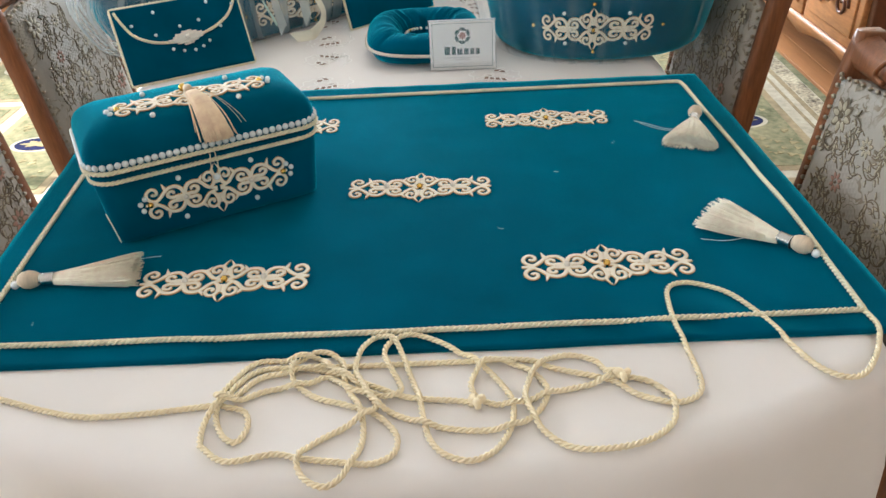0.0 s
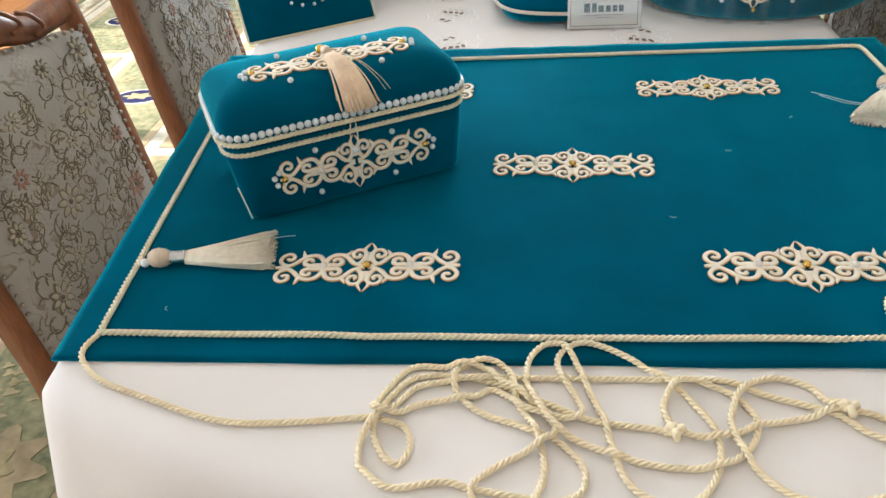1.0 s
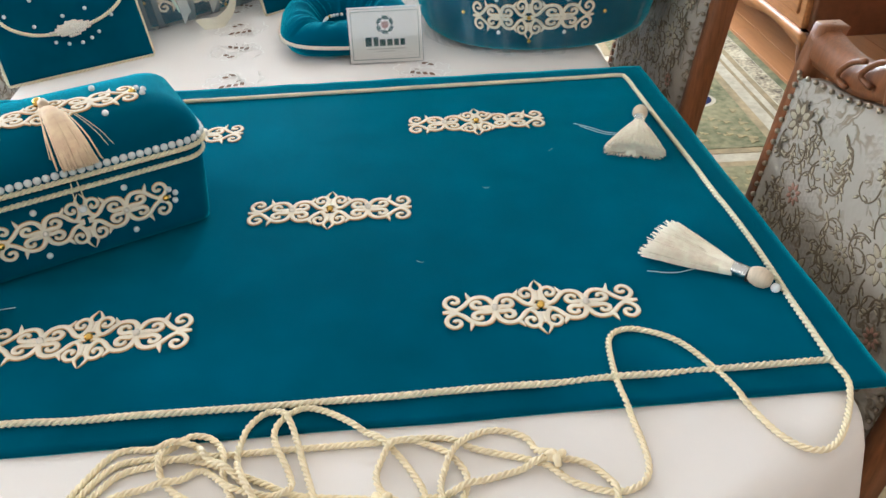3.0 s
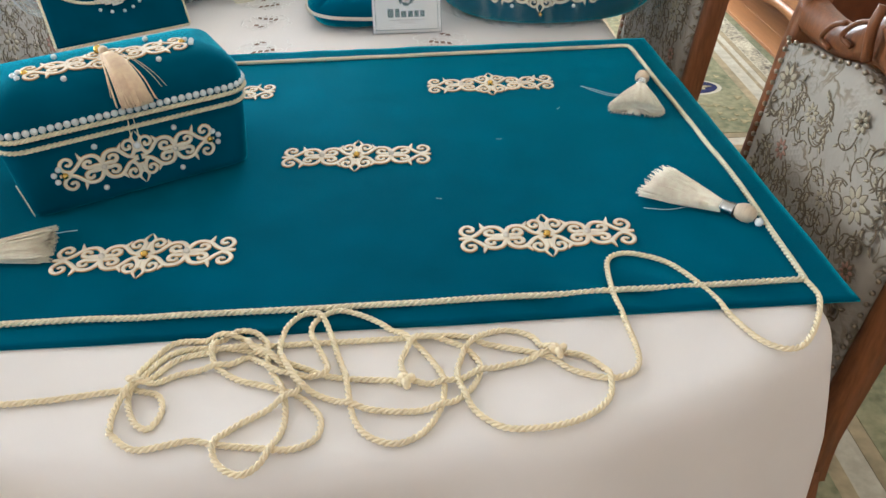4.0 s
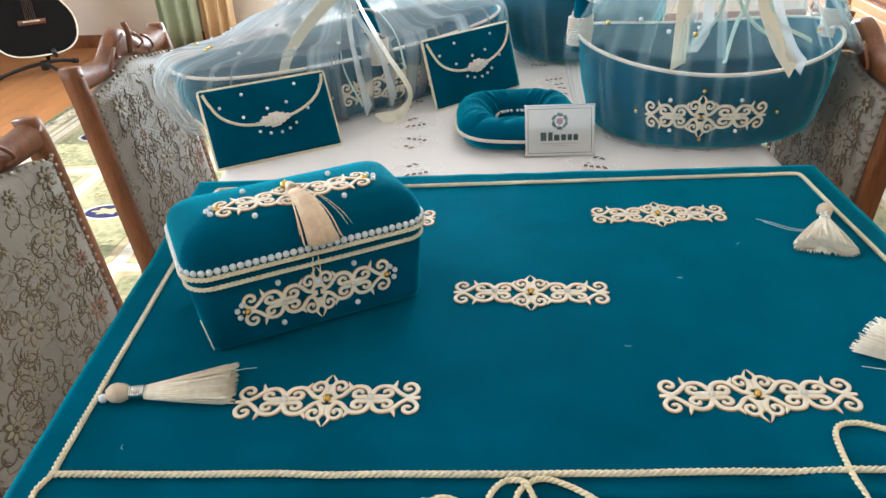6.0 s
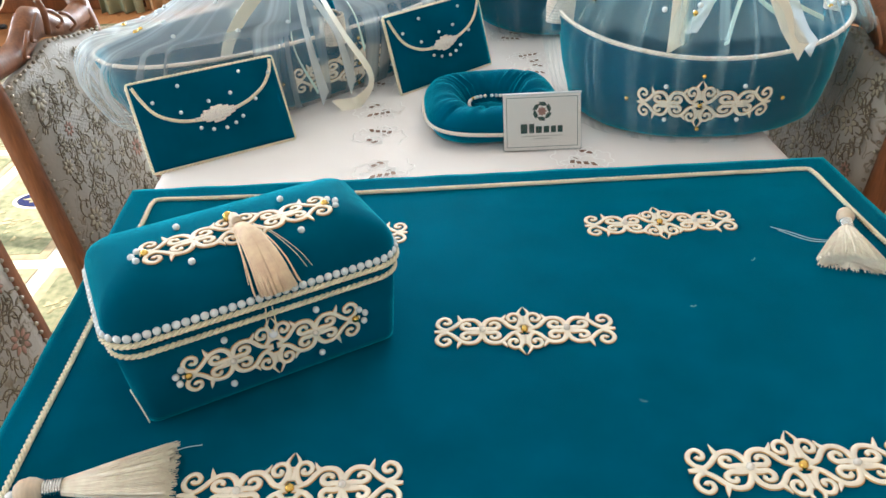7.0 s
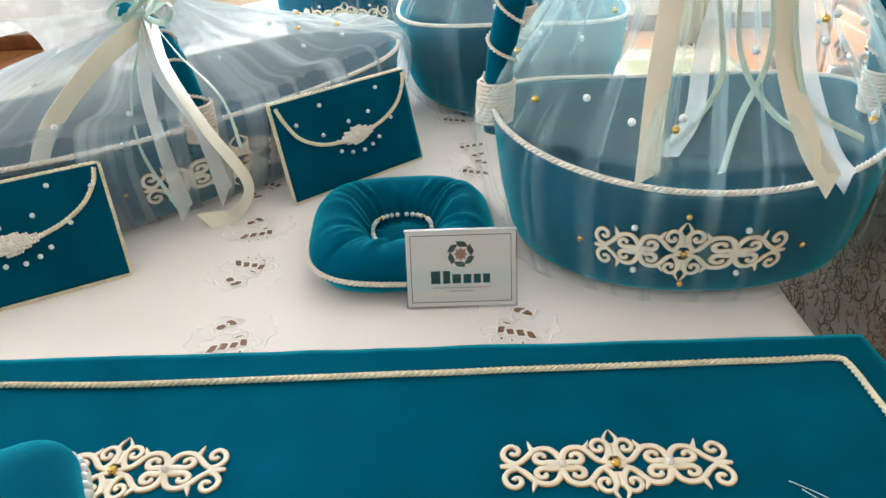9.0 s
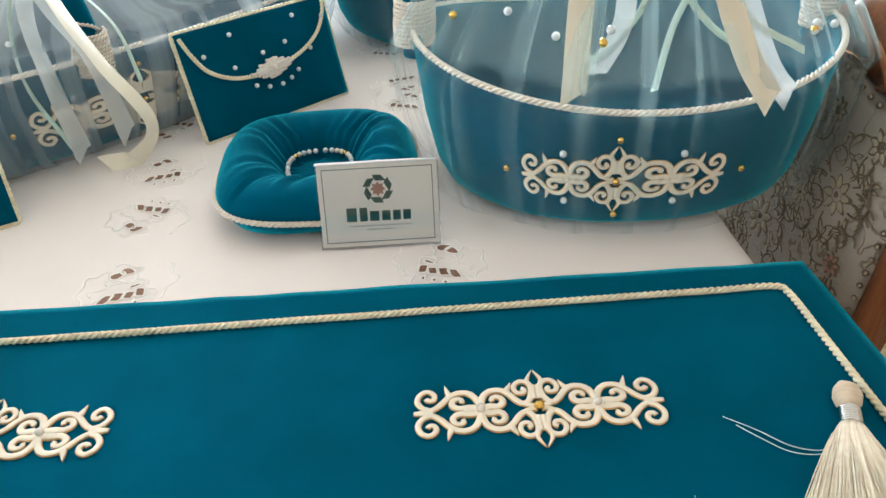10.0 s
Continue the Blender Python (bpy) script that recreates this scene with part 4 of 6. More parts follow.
def table_tassel(at, way, label, seed, length=.105, spread_r=.03, dark_ring=False, strays=()):
    t = thing("tassel", label, "tassel", group="tassels on the velvet mat")
    way = Vector((*way, 0)).normalized()
    base = Vector((*at, MAT_Z + .0105))
    body = part("bead", lathe([(.001, -.0125), (.006, -.0115), (.0095, -.007), (.0108, 0), (.0095, .006), (.007, .0105), (.003, .012)], 18), BEADWOOD, t, "pale wooden bead")
    body.matrix_basis = Matrix.Translation(base) @ way.to_track_quat("Z", "Y").to_matrix().to_4x4()
    c = base - way * .017
    bead("crystal", (c.x, c.y, MAT_Z + .0055), .005, CRYSTAL, t, "clear faceted bead")
    w0 = base + way * .011
    sv, uv = way.cross(Vector((0, 0, 1))), Vector((0, 0, 1))
    coil = [w0 + way * (.001 + .0023 * q / 6.283) + sv * .0068 * math.cos(q) + uv * (.0062 * math.sin(q) - .002) for q in np.linspace(0, 6.283 * 6.5, 100)]
    turns = [tube(np.array(coil), .0014, 6)]
    part("wire_wrap", join(*turns), SILVER, t, "silver wire wrapping")
    if dark_ring:
        ctr = w0 - Vector((0, 0, .002))
        sv = way.cross(Vector((0, 0, 1)))
        part("ring", tube(np.array([ctr + sv * .0075 * math.cos(q) + Vector((0, 0, 1)) * .0068 * math.sin(q) for q in np.linspace(0, 6.283, 17)[:-1]]), .0012, 6, closed=True), BLACK_RUBBER, t)
    part("thread_skirt", tassel_skirt(w0 + way * .015 - Vector((0, 0, .003)), way, length, .0062, spread_r, 330, seed, flat_z=MAT_Z), THREAD, t)
    for pts in strays:
        part("stray_thread", tube(spread([(x, y, MAT_Z + .0025 - .0015 * k / len(pts)) for k, (x, y) in enumerate(pts)], .004), .0006, 4), STRAY, t, "stray pale blue thread")
    return t


table_tassel((-.438, .692), (.12, .022), "ivory silk tassel with wooden bead lying on the mat", 2, .090, .023,
             strays=[[(-.36, .722), (-.325, .742), (-.306, .747)]])
table_tassel((.441, .718), (-.082, .083), "ivory silk tassel with dark ring lying by the mat's cord", 5, .085, .027, True,
             strays=[[(.412, .745), (.393, .749), (.364, .744), (.337, .750)], [(.412, .748), (.388, .752), (.372, .762), (.350, .785)]])
table_tassel((.422, 1.099), (-.042, -.125), "short fanned ivory silk tassel lying on the mat", 7, .085, .029,
             strays=[[(.410, 1.075), (.390, 1.058), (.3675, 1.062), (.3475, 1.080), (.328, 1.095)], [(.409, 1.072), (.389, 1.055), (.365, 1.057), (.3467, 1.073), (.335, 1.086)],
                     [(.409, 1.072), (.392, 1.045), (.376, 1.018), (.368, 1.0)]])

# ---- the casket ----
BL, BW, BH = .262, .146, .090
box = thing("velvet_casket", "teal velvet casket with domed lid, pearls and gold ornament", "casket", (-.284, .896, MAT_Z), 28.5)
part("body", loft([rounded(BL - .014, BW - .014, .012, .0008), rounded(BL - .003, BW - .003, .014, .004), rounded(BL, BW, .016, .012), rounded(BL + .008, BW + .006, .02, .05), rounded(BL + .016, BW + .012, .026, BH)]), VELVET, box)
# a solid band, its near-black teal painting the shade between body and lid
part("lining_gap", loft([rounded(BL + .008, BW + .004, .02, BH - .002), rounded(BL + .008, BW + .004, .02, BH + .014)]), VELVET_SHADE, box, "solid dark band painting the shade below the lid")
part("inner_rim", loft([rounded(BL + .016, BW + .012, .026, BH - .001), rounded(BL + .018, BW + .014, .027, BH + .0062), rounded(BL + .012, BW + .008, .024, BH + .0066)]), VELVET, box)
LX, LY = BL + .022, BW + .018
lid_z = BH + .010
rings = [rounded(LX - .006, LY - .006, .028, lid_z), rounded(LX, LY, .03, lid_z + .004)]
for k in range(1, 15):
    a = k / 14 * math.pi / 2
    rings.append(rounded(LX - .092 * (1 - math.cos(a)) ** 1.15, LY - .125 * (1 - math.cos(a)), .03 - .012 * math.sin(a), lid_z + .004 + .046 * math.sin(a) ** .86))
lid = part("lid", loft(rings), VELVET, box, "domed lid of teal velvet")


def along_rect(L_, W_, r_, z_, step):
    P = np.array(rounded(L_, W_, r_, z_, 10) + [rounded(L_, W_, r_, z_, 10)[0]])
    d_ = np.concatenate([[0], np.cumsum(np.linalg.norm(np.diff(P, axis=0), axis=1))])
    s_ = np.linspace(0, d_[-1], int(d_[-1] / step) + 1)[:-1]
    return np.stack([np.interp(s_, d_, P[:, k]) for k in range(3)], 1)


part("cord", laid(along_rect(BL + .018, BW + .014, .028, BH - .001, .0018), .003, True), CORD, box)
part("cord", laid(along_rect(LX + .002, LY + .002, .03, lid_z + .003, .0018), .003, True), CORD, box)
for p in along_rect(LX - .0005, LY - .0015, .03, lid_z + .010, .0084):
    bead("pearl", tuple(p), .0042, PEARL, lid)
front = part("front_ornament", ornament(lambda u, v, h: (u, -(BW / 2 + .0022 + .003 * (v + .045) / .09) - h, .049 + v * .92), .089), [APPLIQUE, APPLIQUE_EDGE], box, "cream embroidered scroll on the casket front")


def lid_y(y):
    """Height of the lid's arch above its rim at the cross position y."""
    q = min(.999, abs(y) / (LY / 2))
    c_ = 1 - min(1.0, max(0.0, (LY / 2 - abs(y)) * 2 / .125))
    a_ = math.acos(max(0.0, min(1.0, c_)))
    return lid_z + .004 + .046 * math.sin(a_) ** .86


top_orn = part("lid_ornament", ornament(lambda u, v, h: (u * .98, v * .80 - .017, lid_y(v * .80 - .017) + h + .0008), .094), [APPLIQUE, APPLIQUE_EDGE], lid, "cream embroidered scroll on the lid")
fy = -(BW / 2 + .0055)
for sx in (1, -1):
    for du, dz in ((.0885, .0095), (.0945, .0035), (.0925, -.0055)):
        bead("pearl", (sx * du, fy, .049 + dz), .0035, PEARL, box)
    bead("bead", (sx * .0835, fy, .049), .0038, GOLD, box)
    for u, z in ((.045, .076), (.045, .021)):
        bead("pearl", (sx * u, fy + (.002 if z < .03 else -.001), z), .0035, PEARL, box)
    bead("pearl", (sx * .041, fy - .001, .049), .003, PEARL_WARM, box)
    for du, dv in ((.0935, .009), (.0995, .002), (.0965, -.007)):
        bead("pearl", (sx * du, dv - .017, lid_y(dv - .017) + .0006), .0035, PEARL, lid)
    bead("bead", (sx * .0875, -.017, lid_y(.017) + .002), .0038, GOLD, lid)
    for du, dv in ((.052, .016), (.052, -.048)):
        bead("pearl", (sx * du, dv, lid_y(dv) + .0025), .0035, PEARL, lid)
bead("bead", (-.004, .004, lid_y(0) + .005), .0055, GOLD, lid)
bead("crystal", (0, fy - .002, .066), .0045, CRYSTAL, box, "clear faceted clasp bead")
part("clasp_loop", join(*[tube(spread([(dx, -(LY / 2 + .004), lid_z), (dx * 1.4, fy - .004, .08), (dx * .3, fy - .004, .066)], .003), .0007, 5) for dx in (-.003, .003)]), CORD, box)
part("edge_thread", tube(spread([(-BL / 2 + .0035, -BW / 2 + .0025, .006), (-BL / 2 + .001, -BW / 2 + .004, .022), (-BL / 2 - .0035, -BW / 2 + .008, .046)], .004), .0008, 5), THREAD, box, "white thread at the worn corner")
# tassel of the lid: from the arch's ridge down over its front
rg = random.Random(9)
n_ = 110
ridge = [rg.uniform(-1, 1) for _ in range(2 * n_)]
ends = [rg.uniform(0, .007) for _ in range(2 * n_)]


def on_lid(q, s, lift):
    """q across the tassel (-1 to 1), s from its head to its end, lift above the lid."""
    yv = -.012 - (LY / 2 + .002 - .012) * s
    zz = lid_y(max(yv, -LY / 2 + .001))
    bulge = math.sqrt(max(0, 1 - q * q))
    half_w = .0040 + .0132 * s ** .8
    slope = max(0.0, (s - .45) / .55)
    return (q * half_w + .011 * s, yv - (.003 + .009 * bulge * s) * lift * slope, zz + .002 + (.004 + .008 * bulge * math.sin(min(1, s * 1.1) * 2.2)) * lift * (1 - .5 * slope))


rows_ = []
for i in range(16):
    s_ = i / 15
    row = []
    for k in range(2 * n_):
        q = -1 + 2 * k / n_ if k < n_ else 1 - 2 * (k - n_) / n_
        x_, y_, z_ = on_lid(q, s_, (1.0 + .12 * ridge[k]) if k < n_ else .15)
        if i > 12:
            z_ = max(z_ - ends[k] * (i - 12) / 3 * .6, lid_z + .006)
        row.append((x_ + .0005 * ridge[k] * s_, y_, z_))
    rows_.append(row)
strands = [loft(rows_)]
for k in range(120):
    q, e = rg.uniform(-1.2, 1.2), rg.uniform(.9, 1.04)
    strands.append(tube(np.array([on_lid(max(-1, min(1, q)), e * s_, 1.1) for s_ in np.linspace(.15, 1, 8)]) + np.array([(.004 * (q if abs(q) > 1 else 0) * s_, 0, 0) for s_ in np.linspace(.15, 1, 8)]), .0006, 4))
for sg, far_ in ((1, .020), (1, .026), (-1, .010)):
    strands.append(tube(np.array([Vector(on_lid(.9 * sg, s_, 1.0)) + Vector((sg * far_ * s_ ** 1.6, 0, .001)) for s_ in np.linspace(.2, .92, 9)]), .0004, 4))
lt = part("lid_tassel", join(*strands), THREAD_PEACH, lid, "peach silk tassel over the lid's front")
part("tassel_head", tube(spread([(0, .002, lid_y(0) + .004), (0, -.006, lid_y(0) + .007), (0, -.016, lid_y(.016) + .008)], .003), .0052, 10), BEADWOOD, lt)

# ---- the two envelope purses ----


def purse(corner, across, up, label):
    o, a, u = Vector(corner), Vector(across), Vector(up)
    W_, H_ = a.length, u.length
    ax, ux = a.normalized(), u.normalized()
    ux = (ux - ax * ux.dot(ax)).normalized()
    nrm = ax.cross(ux)                       # towards the viewer's side
    m = Matrix((ax, ux, nrm)).transposed().to_4x4()
    m.translation = o
    t = thing("envelope_purse", label, "purse", group="purses on the table", m=m)
    n = 26

    def puff(x, y):
        e = min(x, W_ - x, y, H_ - y)
        return .0035 + .004 * (1 - math.exp(-max(0, e) / .02))

    V_, F_ = [], []
    for sgn in (1, -1):
        for j in range(n + 1):
            for i in range(n + 1):
                x, y = W_ * i / n, H_ * j / n
                V_.append((x, y, sgn * puff(x, y)))
    w_ = n + 1
    h_ = w_ * w_
    for j in range(n):
        for i in range(n):
            q = j * w_ + i
            F_ += [(q, q + 1, q + w_ + 1, q + w_), (h_ + q, h_ + q + w_, h_ + q + w_ + 1, h_ + q + 1)]
    for i in range(n):
        F_ += [(i, h_ + i, h_ + i + 1, i + 1), (n * w_ + i, n * w_ + i + 1, h_ + n * w_ + i + 1, h_ + n * w_ + i),
               (i * w_, (i + 1) * w_, h_ + (i + 1) * w_, h_ + i * w_), (i * w_ + n, h_ + i * w_ + n, h_ + (i + 1) * w_ + n, (i + 1) * w_ + n)]
    part("pouch", (V_, F_), VELVET, t)
    line = [(.02, .96), (.055, .80), (.12, .62), (.24, .50), (.38, .455), (.50, .46), (.62, .49), (.76, .56), (.88, .68), (.955, .84), (.98, .97)]
    curve = [(W_ * x, H_ * y, puff(W_ * x, H_ * y) + .002) for x, y in line]
    # the flap: a second layer down to the curved line
    C = spread(curve, .004)
    Vf, Ff = [], []
    for p in C:
        for s in np.linspace(0, 1, 6):
            y = p[1] + (H_ * .985 - p[1]) * s
            Vf.append((p[0], y, puff(p[0], min(y, H_)) + .0016))
    for i in range(len(C) - 1):
        for k in range(5):
            Ff.append((i * 6 + k, (i + 1) * 6 + k, (i + 1) * 6 + k + 1, i * 6 + k + 1))
    flap = part("flap", (Vf, Ff), VELVET, t)
    part("flap_cord", cord(curve, .0030), CORD, flap)
    part("edge_cord", laid(np.array(along_rect(W_ + .002, H_ + .002, .004, 0, .0018)) + np.array((W_ / 2, H_ / 2, 0)), .0036, True), CORD, t)
    for x, y in ((.31, .88), (.12, .75), (.28, .58), (.48, .64), (.64, .68), (.74, .90), (.94, .82), (.80, .55)):
        bead("pearl", (W_ * x, H_ * y, puff(W_ * x, H_ * y) + .0035), .0033, PEARL, t)
    for x, y in ((.38, .36), (.46, .315), (.55, .30), (.62, .33), (.68, .385)):
        bead("pearl", (W_ * x, H_ * y, puff(W_ * x, H_ * y) + .0025), .0033, PEARL, t)
    brooch = part("brooch", lathe([(.001, 0), (.008, .001), (.009, .003), (.004, .005)], 16), PEARL_WARM, t, "oval cluster of warm pearls")
    brooch.location = (W_ * .51, H_ * .48, puff(.1, .06) + .001)
    rg_ = random.Random(3)
    for row_ in range(-3, 4):
        half_n = 9 - abs(row_) * 2 - (abs(row_) == 3)
        for k in range(-half_n, half_n + 1):
            x, y = (k + (.5 if row_ % 2 else 0)) * .0037, row_ * .0036
            q = math.hypot(x / .036, y / .0125)
            bead("pearl", (x, y + x * .06 + rg_.uniform(-.0004, .0004), .002 + .006 * max(0, 1 - q * q)), rg_.choice((.0022, .0024, .0028)), PEARL_WARM, brooch)
    bead("pearl", (0, 0, .009), .0048, PEARL_WARM, brooch)
    return t


purse((-.5425, 1.328, TABLE + .0035), (.200, .117, 0), (-.029, .056, .1225), "teal velvet envelope purse with pearls leaning on a basket")
purse((-.1705, 1.630, TABLE + .0035), (.173, .157, 0), (-.030, .025, .134), "teal velvet envelope purse with pearl brooch standing upright")

# ---- the ring cushion ----
cushion = thing("ring_cushion", "puffy teal velvet ring cushion with pearls and cord", "cushion", (-.008, 1.498, TABLE), 4)
nt_, rings = 144, []
prof = [(.55, .002), (.80, .002), (.93, .008), (1.0, .022), (1.02, .031), (1.0, .038), (.93, .048), (.82, .055), (.70, .057), (.58, .053), (.48, .044), (.41, .032), (.36, .022), (.30, .018), (.20, .021), (.08, .024)]
for pr, z in prof:
    ring = []
    for k in range(nt_):
        th = 2 * math.pi * k / nt_
        c, s = math.cos(th), math.sin(th)
        e = 3.2 if pr > .5 else 2.4
        x = math.copysign(abs(c) ** (2 / e), c) * .112 * pr
        y = math.copysign(abs(s) ** (2 / e), s) * .124 * pr
        inner = max(0, min(1, (.85 - pr) / .4)) * (pr > .33)
        w = inner * (.0042 * math.sin(th * 13 + 2 * math.sin(th * 3)) + .0028 * math.sin(th * 27 + 1.0)) * (.5 + .5 * abs(math.cos(2 * th)))
        big = .003 * math.cos(2 * th) * (z > .05)
        dent = -.012 * math.exp(-(((th - .75) % 3.1416) / .22) ** 2) * max(0, min(1, (z - .03) / .03)) * (.35 < pr < .95)
        ring.append((x * (1 + .5 * w / .1), y * (1 + .5 * w / .1), z + w + big + dent * .5))
    rings.append(ring)
part("cover", loft(rings), VELVET, cushion)
P = np.array(superellipse(.1155, .1275, 3.2, 400, .025))
d_ = np.concatenate([[0], np.cumsum(np.linalg.norm(np.diff(np.vstack([P, P[:1]]), axis=0), axis=1))])
s_ = np.linspace(0, d_[-1], int(d_[-1] / .0018))[:-1]
P = np.stack([np.interp(s_, d_, np.append(P[:, k], P[0, k])) for k in range(3)], 1)
P[:, 2] += .004 * np.sin(np.linspace(0, 4 * math.pi, len(P)))
part("piping_cord", laid(P, .0033, True), CORD_WHITE, cushion)
for k, p in enumerate(superellipse(.037, .040, 2.6, 34, .0275)):
    bead("pearl", p, .0032, GOLD if k % 9 == 4 else (PEARL_WARM if k % 3 == 0 else PEARL), cushion)

# ---- the name card in its acrylic holder ----
o = Vector((.0045, 1.3585, TABLE + .001))
ax = Vector((.122, .003, 0)).normalized()
ux = Vector((0, .022, .088)).normalized()
nn = ax.cross(ux)
mcard = Matrix((ax, ux, nn)).transposed().to_4x4()
mcard.translation = o
card = thing("name_card", "white printed name card in a clear acrylic stand", "sign", m=mcard)
CW, CH = .123, .0905
part("acrylic_sheet", block(0, CW, 0, CH, .0012, .0026, .0004, 1), ACRYLIC, card, smooth=False).visible_shadow = False
part("foot", block(0, CW, .0005, .003, -.035, .0, .0006, 1), ACRYLIC, card, smooth=False).visible_shadow = False
part("top_edge", block(0, CW, CH - .0025, CH, -.002, .003, .0006, 1), CRYSTAL, card, "bright polished acrylic edge")
paper = part("paper", block(.0015, CW - .0015, .0015, CH - .003, .0, .0008, .0002, 1), CARD, card, smooth=False)
inset_, zc = .006, .00085
bars = []
for x0, x1, y0, y1 in ((inset_, CW - inset_, inset_, inset_ + .0007), (inset_, CW - inset_, CH - inset_ - .0017, CH - inset_ - .001), (inset_, inset_ + .0007, inset_ + .0007, CH - inset_ - .0017),
                       (CW - inset_ - .0007, CW - inset_, inset_ + .0007, CH - inset_ - .0017)):
    bars.append(flat([(x0, y0), (x1, y0), (x1, y1), (x0, y1)], zc, .0002))
part("printed_frame", join(*bars), INK, paper, smooth=False)
# the mark: six slanted plates round a small rosette; the name below as plain bars
plates = []
for k in range(6):
    a = k * math.pi / 3 + .5
    c, s = math.cos(a), math.sin(a)
    pts = [(.0085, -.0085), (.0145, -.0035), (.0145, .0055), (.0085, .0025)]
    plates.append(flat([(CW / 2 + c * x - s * y, .0615 + s * x + c * y) for x, y in pts], zc, .0002))
part("printed_mark", join(*plates), INK, paper, smooth=False)
part("printed_rosette", join(flat([(CW / 2 + .0062 * math.cos(t) * (1 + .2 * math.cos(8 * t)), .0615 + .0062 * math.sin(t) * (1 + .2 * math.cos(8 * t))) for t in np.linspace(0, 6.283, 41)[:-1]], zc, .0002)), INK_BROWN, paper, smooth=False)
x = CW / 2 - .0335
letters = []
for w_, h_ in ((.0125, .0145), (.0095, .0145), (.0115, .0105), (.0105, .0105), (.0095, .0105), (.0095, .0105)):
    letters.append(flat([(x, .028), (x + w_ * .82, .028), (x + w_ * .82, .028 + h_), (x, .028 + h_)], zc, .0002))
    x += w_ + .0008
part("printed_bar", join(*letters), INK, paper, smooth=False)
part("printed_line", join(*[flat([(CW / 2 - q, y), (CW / 2 + q, y), (CW / 2 + q, y + .0013), (CW / 2 - q, y + .0013)], zc, .0002) for q, y in ((.032, .0225), (.014, .0185))]), INK_FAINT, paper, smooth=False)

# ---- the wrapped baskets ----


def basket(label, at, rz, a, b, h, e=2.2, flare=.88, saddle=.018, arch=.26, tulle=True, seed=1, motif=True, gather=.34, tail=0.0, lean=0.0, cross=False, net=None, shift=0.0, foot=0.0):
    t = thing("gift_basket", label, "basket", (*at, TABLE), rz, "tulle wrapped baskets")
    n = 128

    def rim_z(th):
        return h + saddle * math.cos(2 * th)

    def ring(k, z, inner=0.0, follow=0.0):
        pts = superellipse(a * k - inner, b * k - inner, e, n, 0)
        return [(x, y, z + follow * saddle * math.cos(2 * math.atan2(y / b, x / a))) for x, y, _ in pts]
    rings_ = [ring(flare - .12, .001), ring(flare - .05, .005), ring(flare + .005, .014), ring(flare + .04, .03), ring(flare + .09, h * .5, 0, .3), ring(.985, h * .85, 0, .8), ring(1.0, h - .004, 0, 1), ring(.99, h + .003, 0, 1), ring(.96, h - .002, 0, 1),
              ring(.94, h * .6, 0, .4), ring(.88, .035), ring(.86, .03), ring(.3, .032)]
    body = part("body", loft(rings_), VELVET, t, "teal velvet basket wall")
    R_ = np.array(ring(.995, h + .003, 0, 1))
    dq = np.concatenate([[0], np.cumsum(np.linalg.norm(np.diff(np.vstack([R_, R_[:1]]), axis=0), axis=1))])
    sq = np.linspace(0, dq[-1], int(dq[-1] / .002))[:-1]
    part("rim_cord", laid(np.stack([np.interp(sq, dq, np.append(R_[:, k], R_[0, k])) for k in range(3)], 1), .0036, True), CORD_WHITE, t)
    # handle: a padded arch over the long axis, wound with cord
    hp = [(a * .97 * math.cos(q) if not cross else foot, lean * math.sin(q) if not cross else -b * .97 * math.cos(q), h + (saddle if not cross else -saddle) - .03 + (arch + .03) * math.sin(q) ** .8) for q in np.linspace(.0, math.pi, 41)]
    H_ = spread(hp, .008)
    part("handle", tube(H_, .0165, 16), VELVET, t, "padded velvet handle")
    dH = np.concatenate([[0], np.cumsum(np.linalg.norm(np.diff(H_, axis=0), axis=1))])
    spiral = []
    for s in np.arange(.045, dH[-1] - .045, .002):
        p = np.array([np.interp(s, dH, H_[:, k]) for k in range(3)])
        q = np.array([np.interp(s + .003, dH, H_[:, k]) for k in range(3)])
        tg = (q - p) / np.linalg.norm(q - p)
        u_ = np.cross(tg, (0, 1.0, 0))
        ph = s / .045 * 2 * math.pi
        ax_ = np.array((1.0, 0, 0) if cross else (0, 1.0, 0))
        u_ = np.cross(tg, ax_)
        spiral.append(p + .0185 * (math.cos(ph) * u_ + math.sin(ph) * ax_))
    part("handle_cord", laid(np.array(spiral), .0028), CORD_WHITE, t)
    for sgn in (1, -1):
        x0, y0 = (foot, sgn * b * .985) if cross else (sgn * a * .985, 0)
        z0 = h + (-saddle if cross else saddle) - .018
        turns_ = 11
        helix = [(x0 * (1 - .012 * q / 6.283 / turns_) + (.0215 - .002 * abs(q / 6.283 / turns_ - .5)) * math.cos(q), y0 * (1 - .012 * q / 6.283 / turns_) + .0215 * math.sin(q), z0 + q / 6.283 * .0046) for q in np.linspace(0, 6.283 * turns_, turns_ * 30)]
        wraps = [laid(np.array(helix), .0028)]
        part("handle_binding", join(*wraps), CORD_WHITE, t, "ivory cord bound round the handle's foot")

    def on_front(u, v, hh, lift=.0):
        th = -math.pi / 2 + (u + shift) / (b * .35 + a * .65)
        zz = h * .47 + v - .003
        k = float(np.interp(zz, [.014, .03, h * .5 - .3 * saddle, h * .85 - .8 * saddle], [flare + .005, flare + .04, flare + .09, .985]))
        c, s = math.cos(th), math.sin(th)
        x = a * (k + .004) * math.copysign(abs(c) ** (2 / e), c)
        y = b * (k + .004) * math.copysign(abs(s) ** (2 / e), s)
        return (x, y - hh - .002, zz)
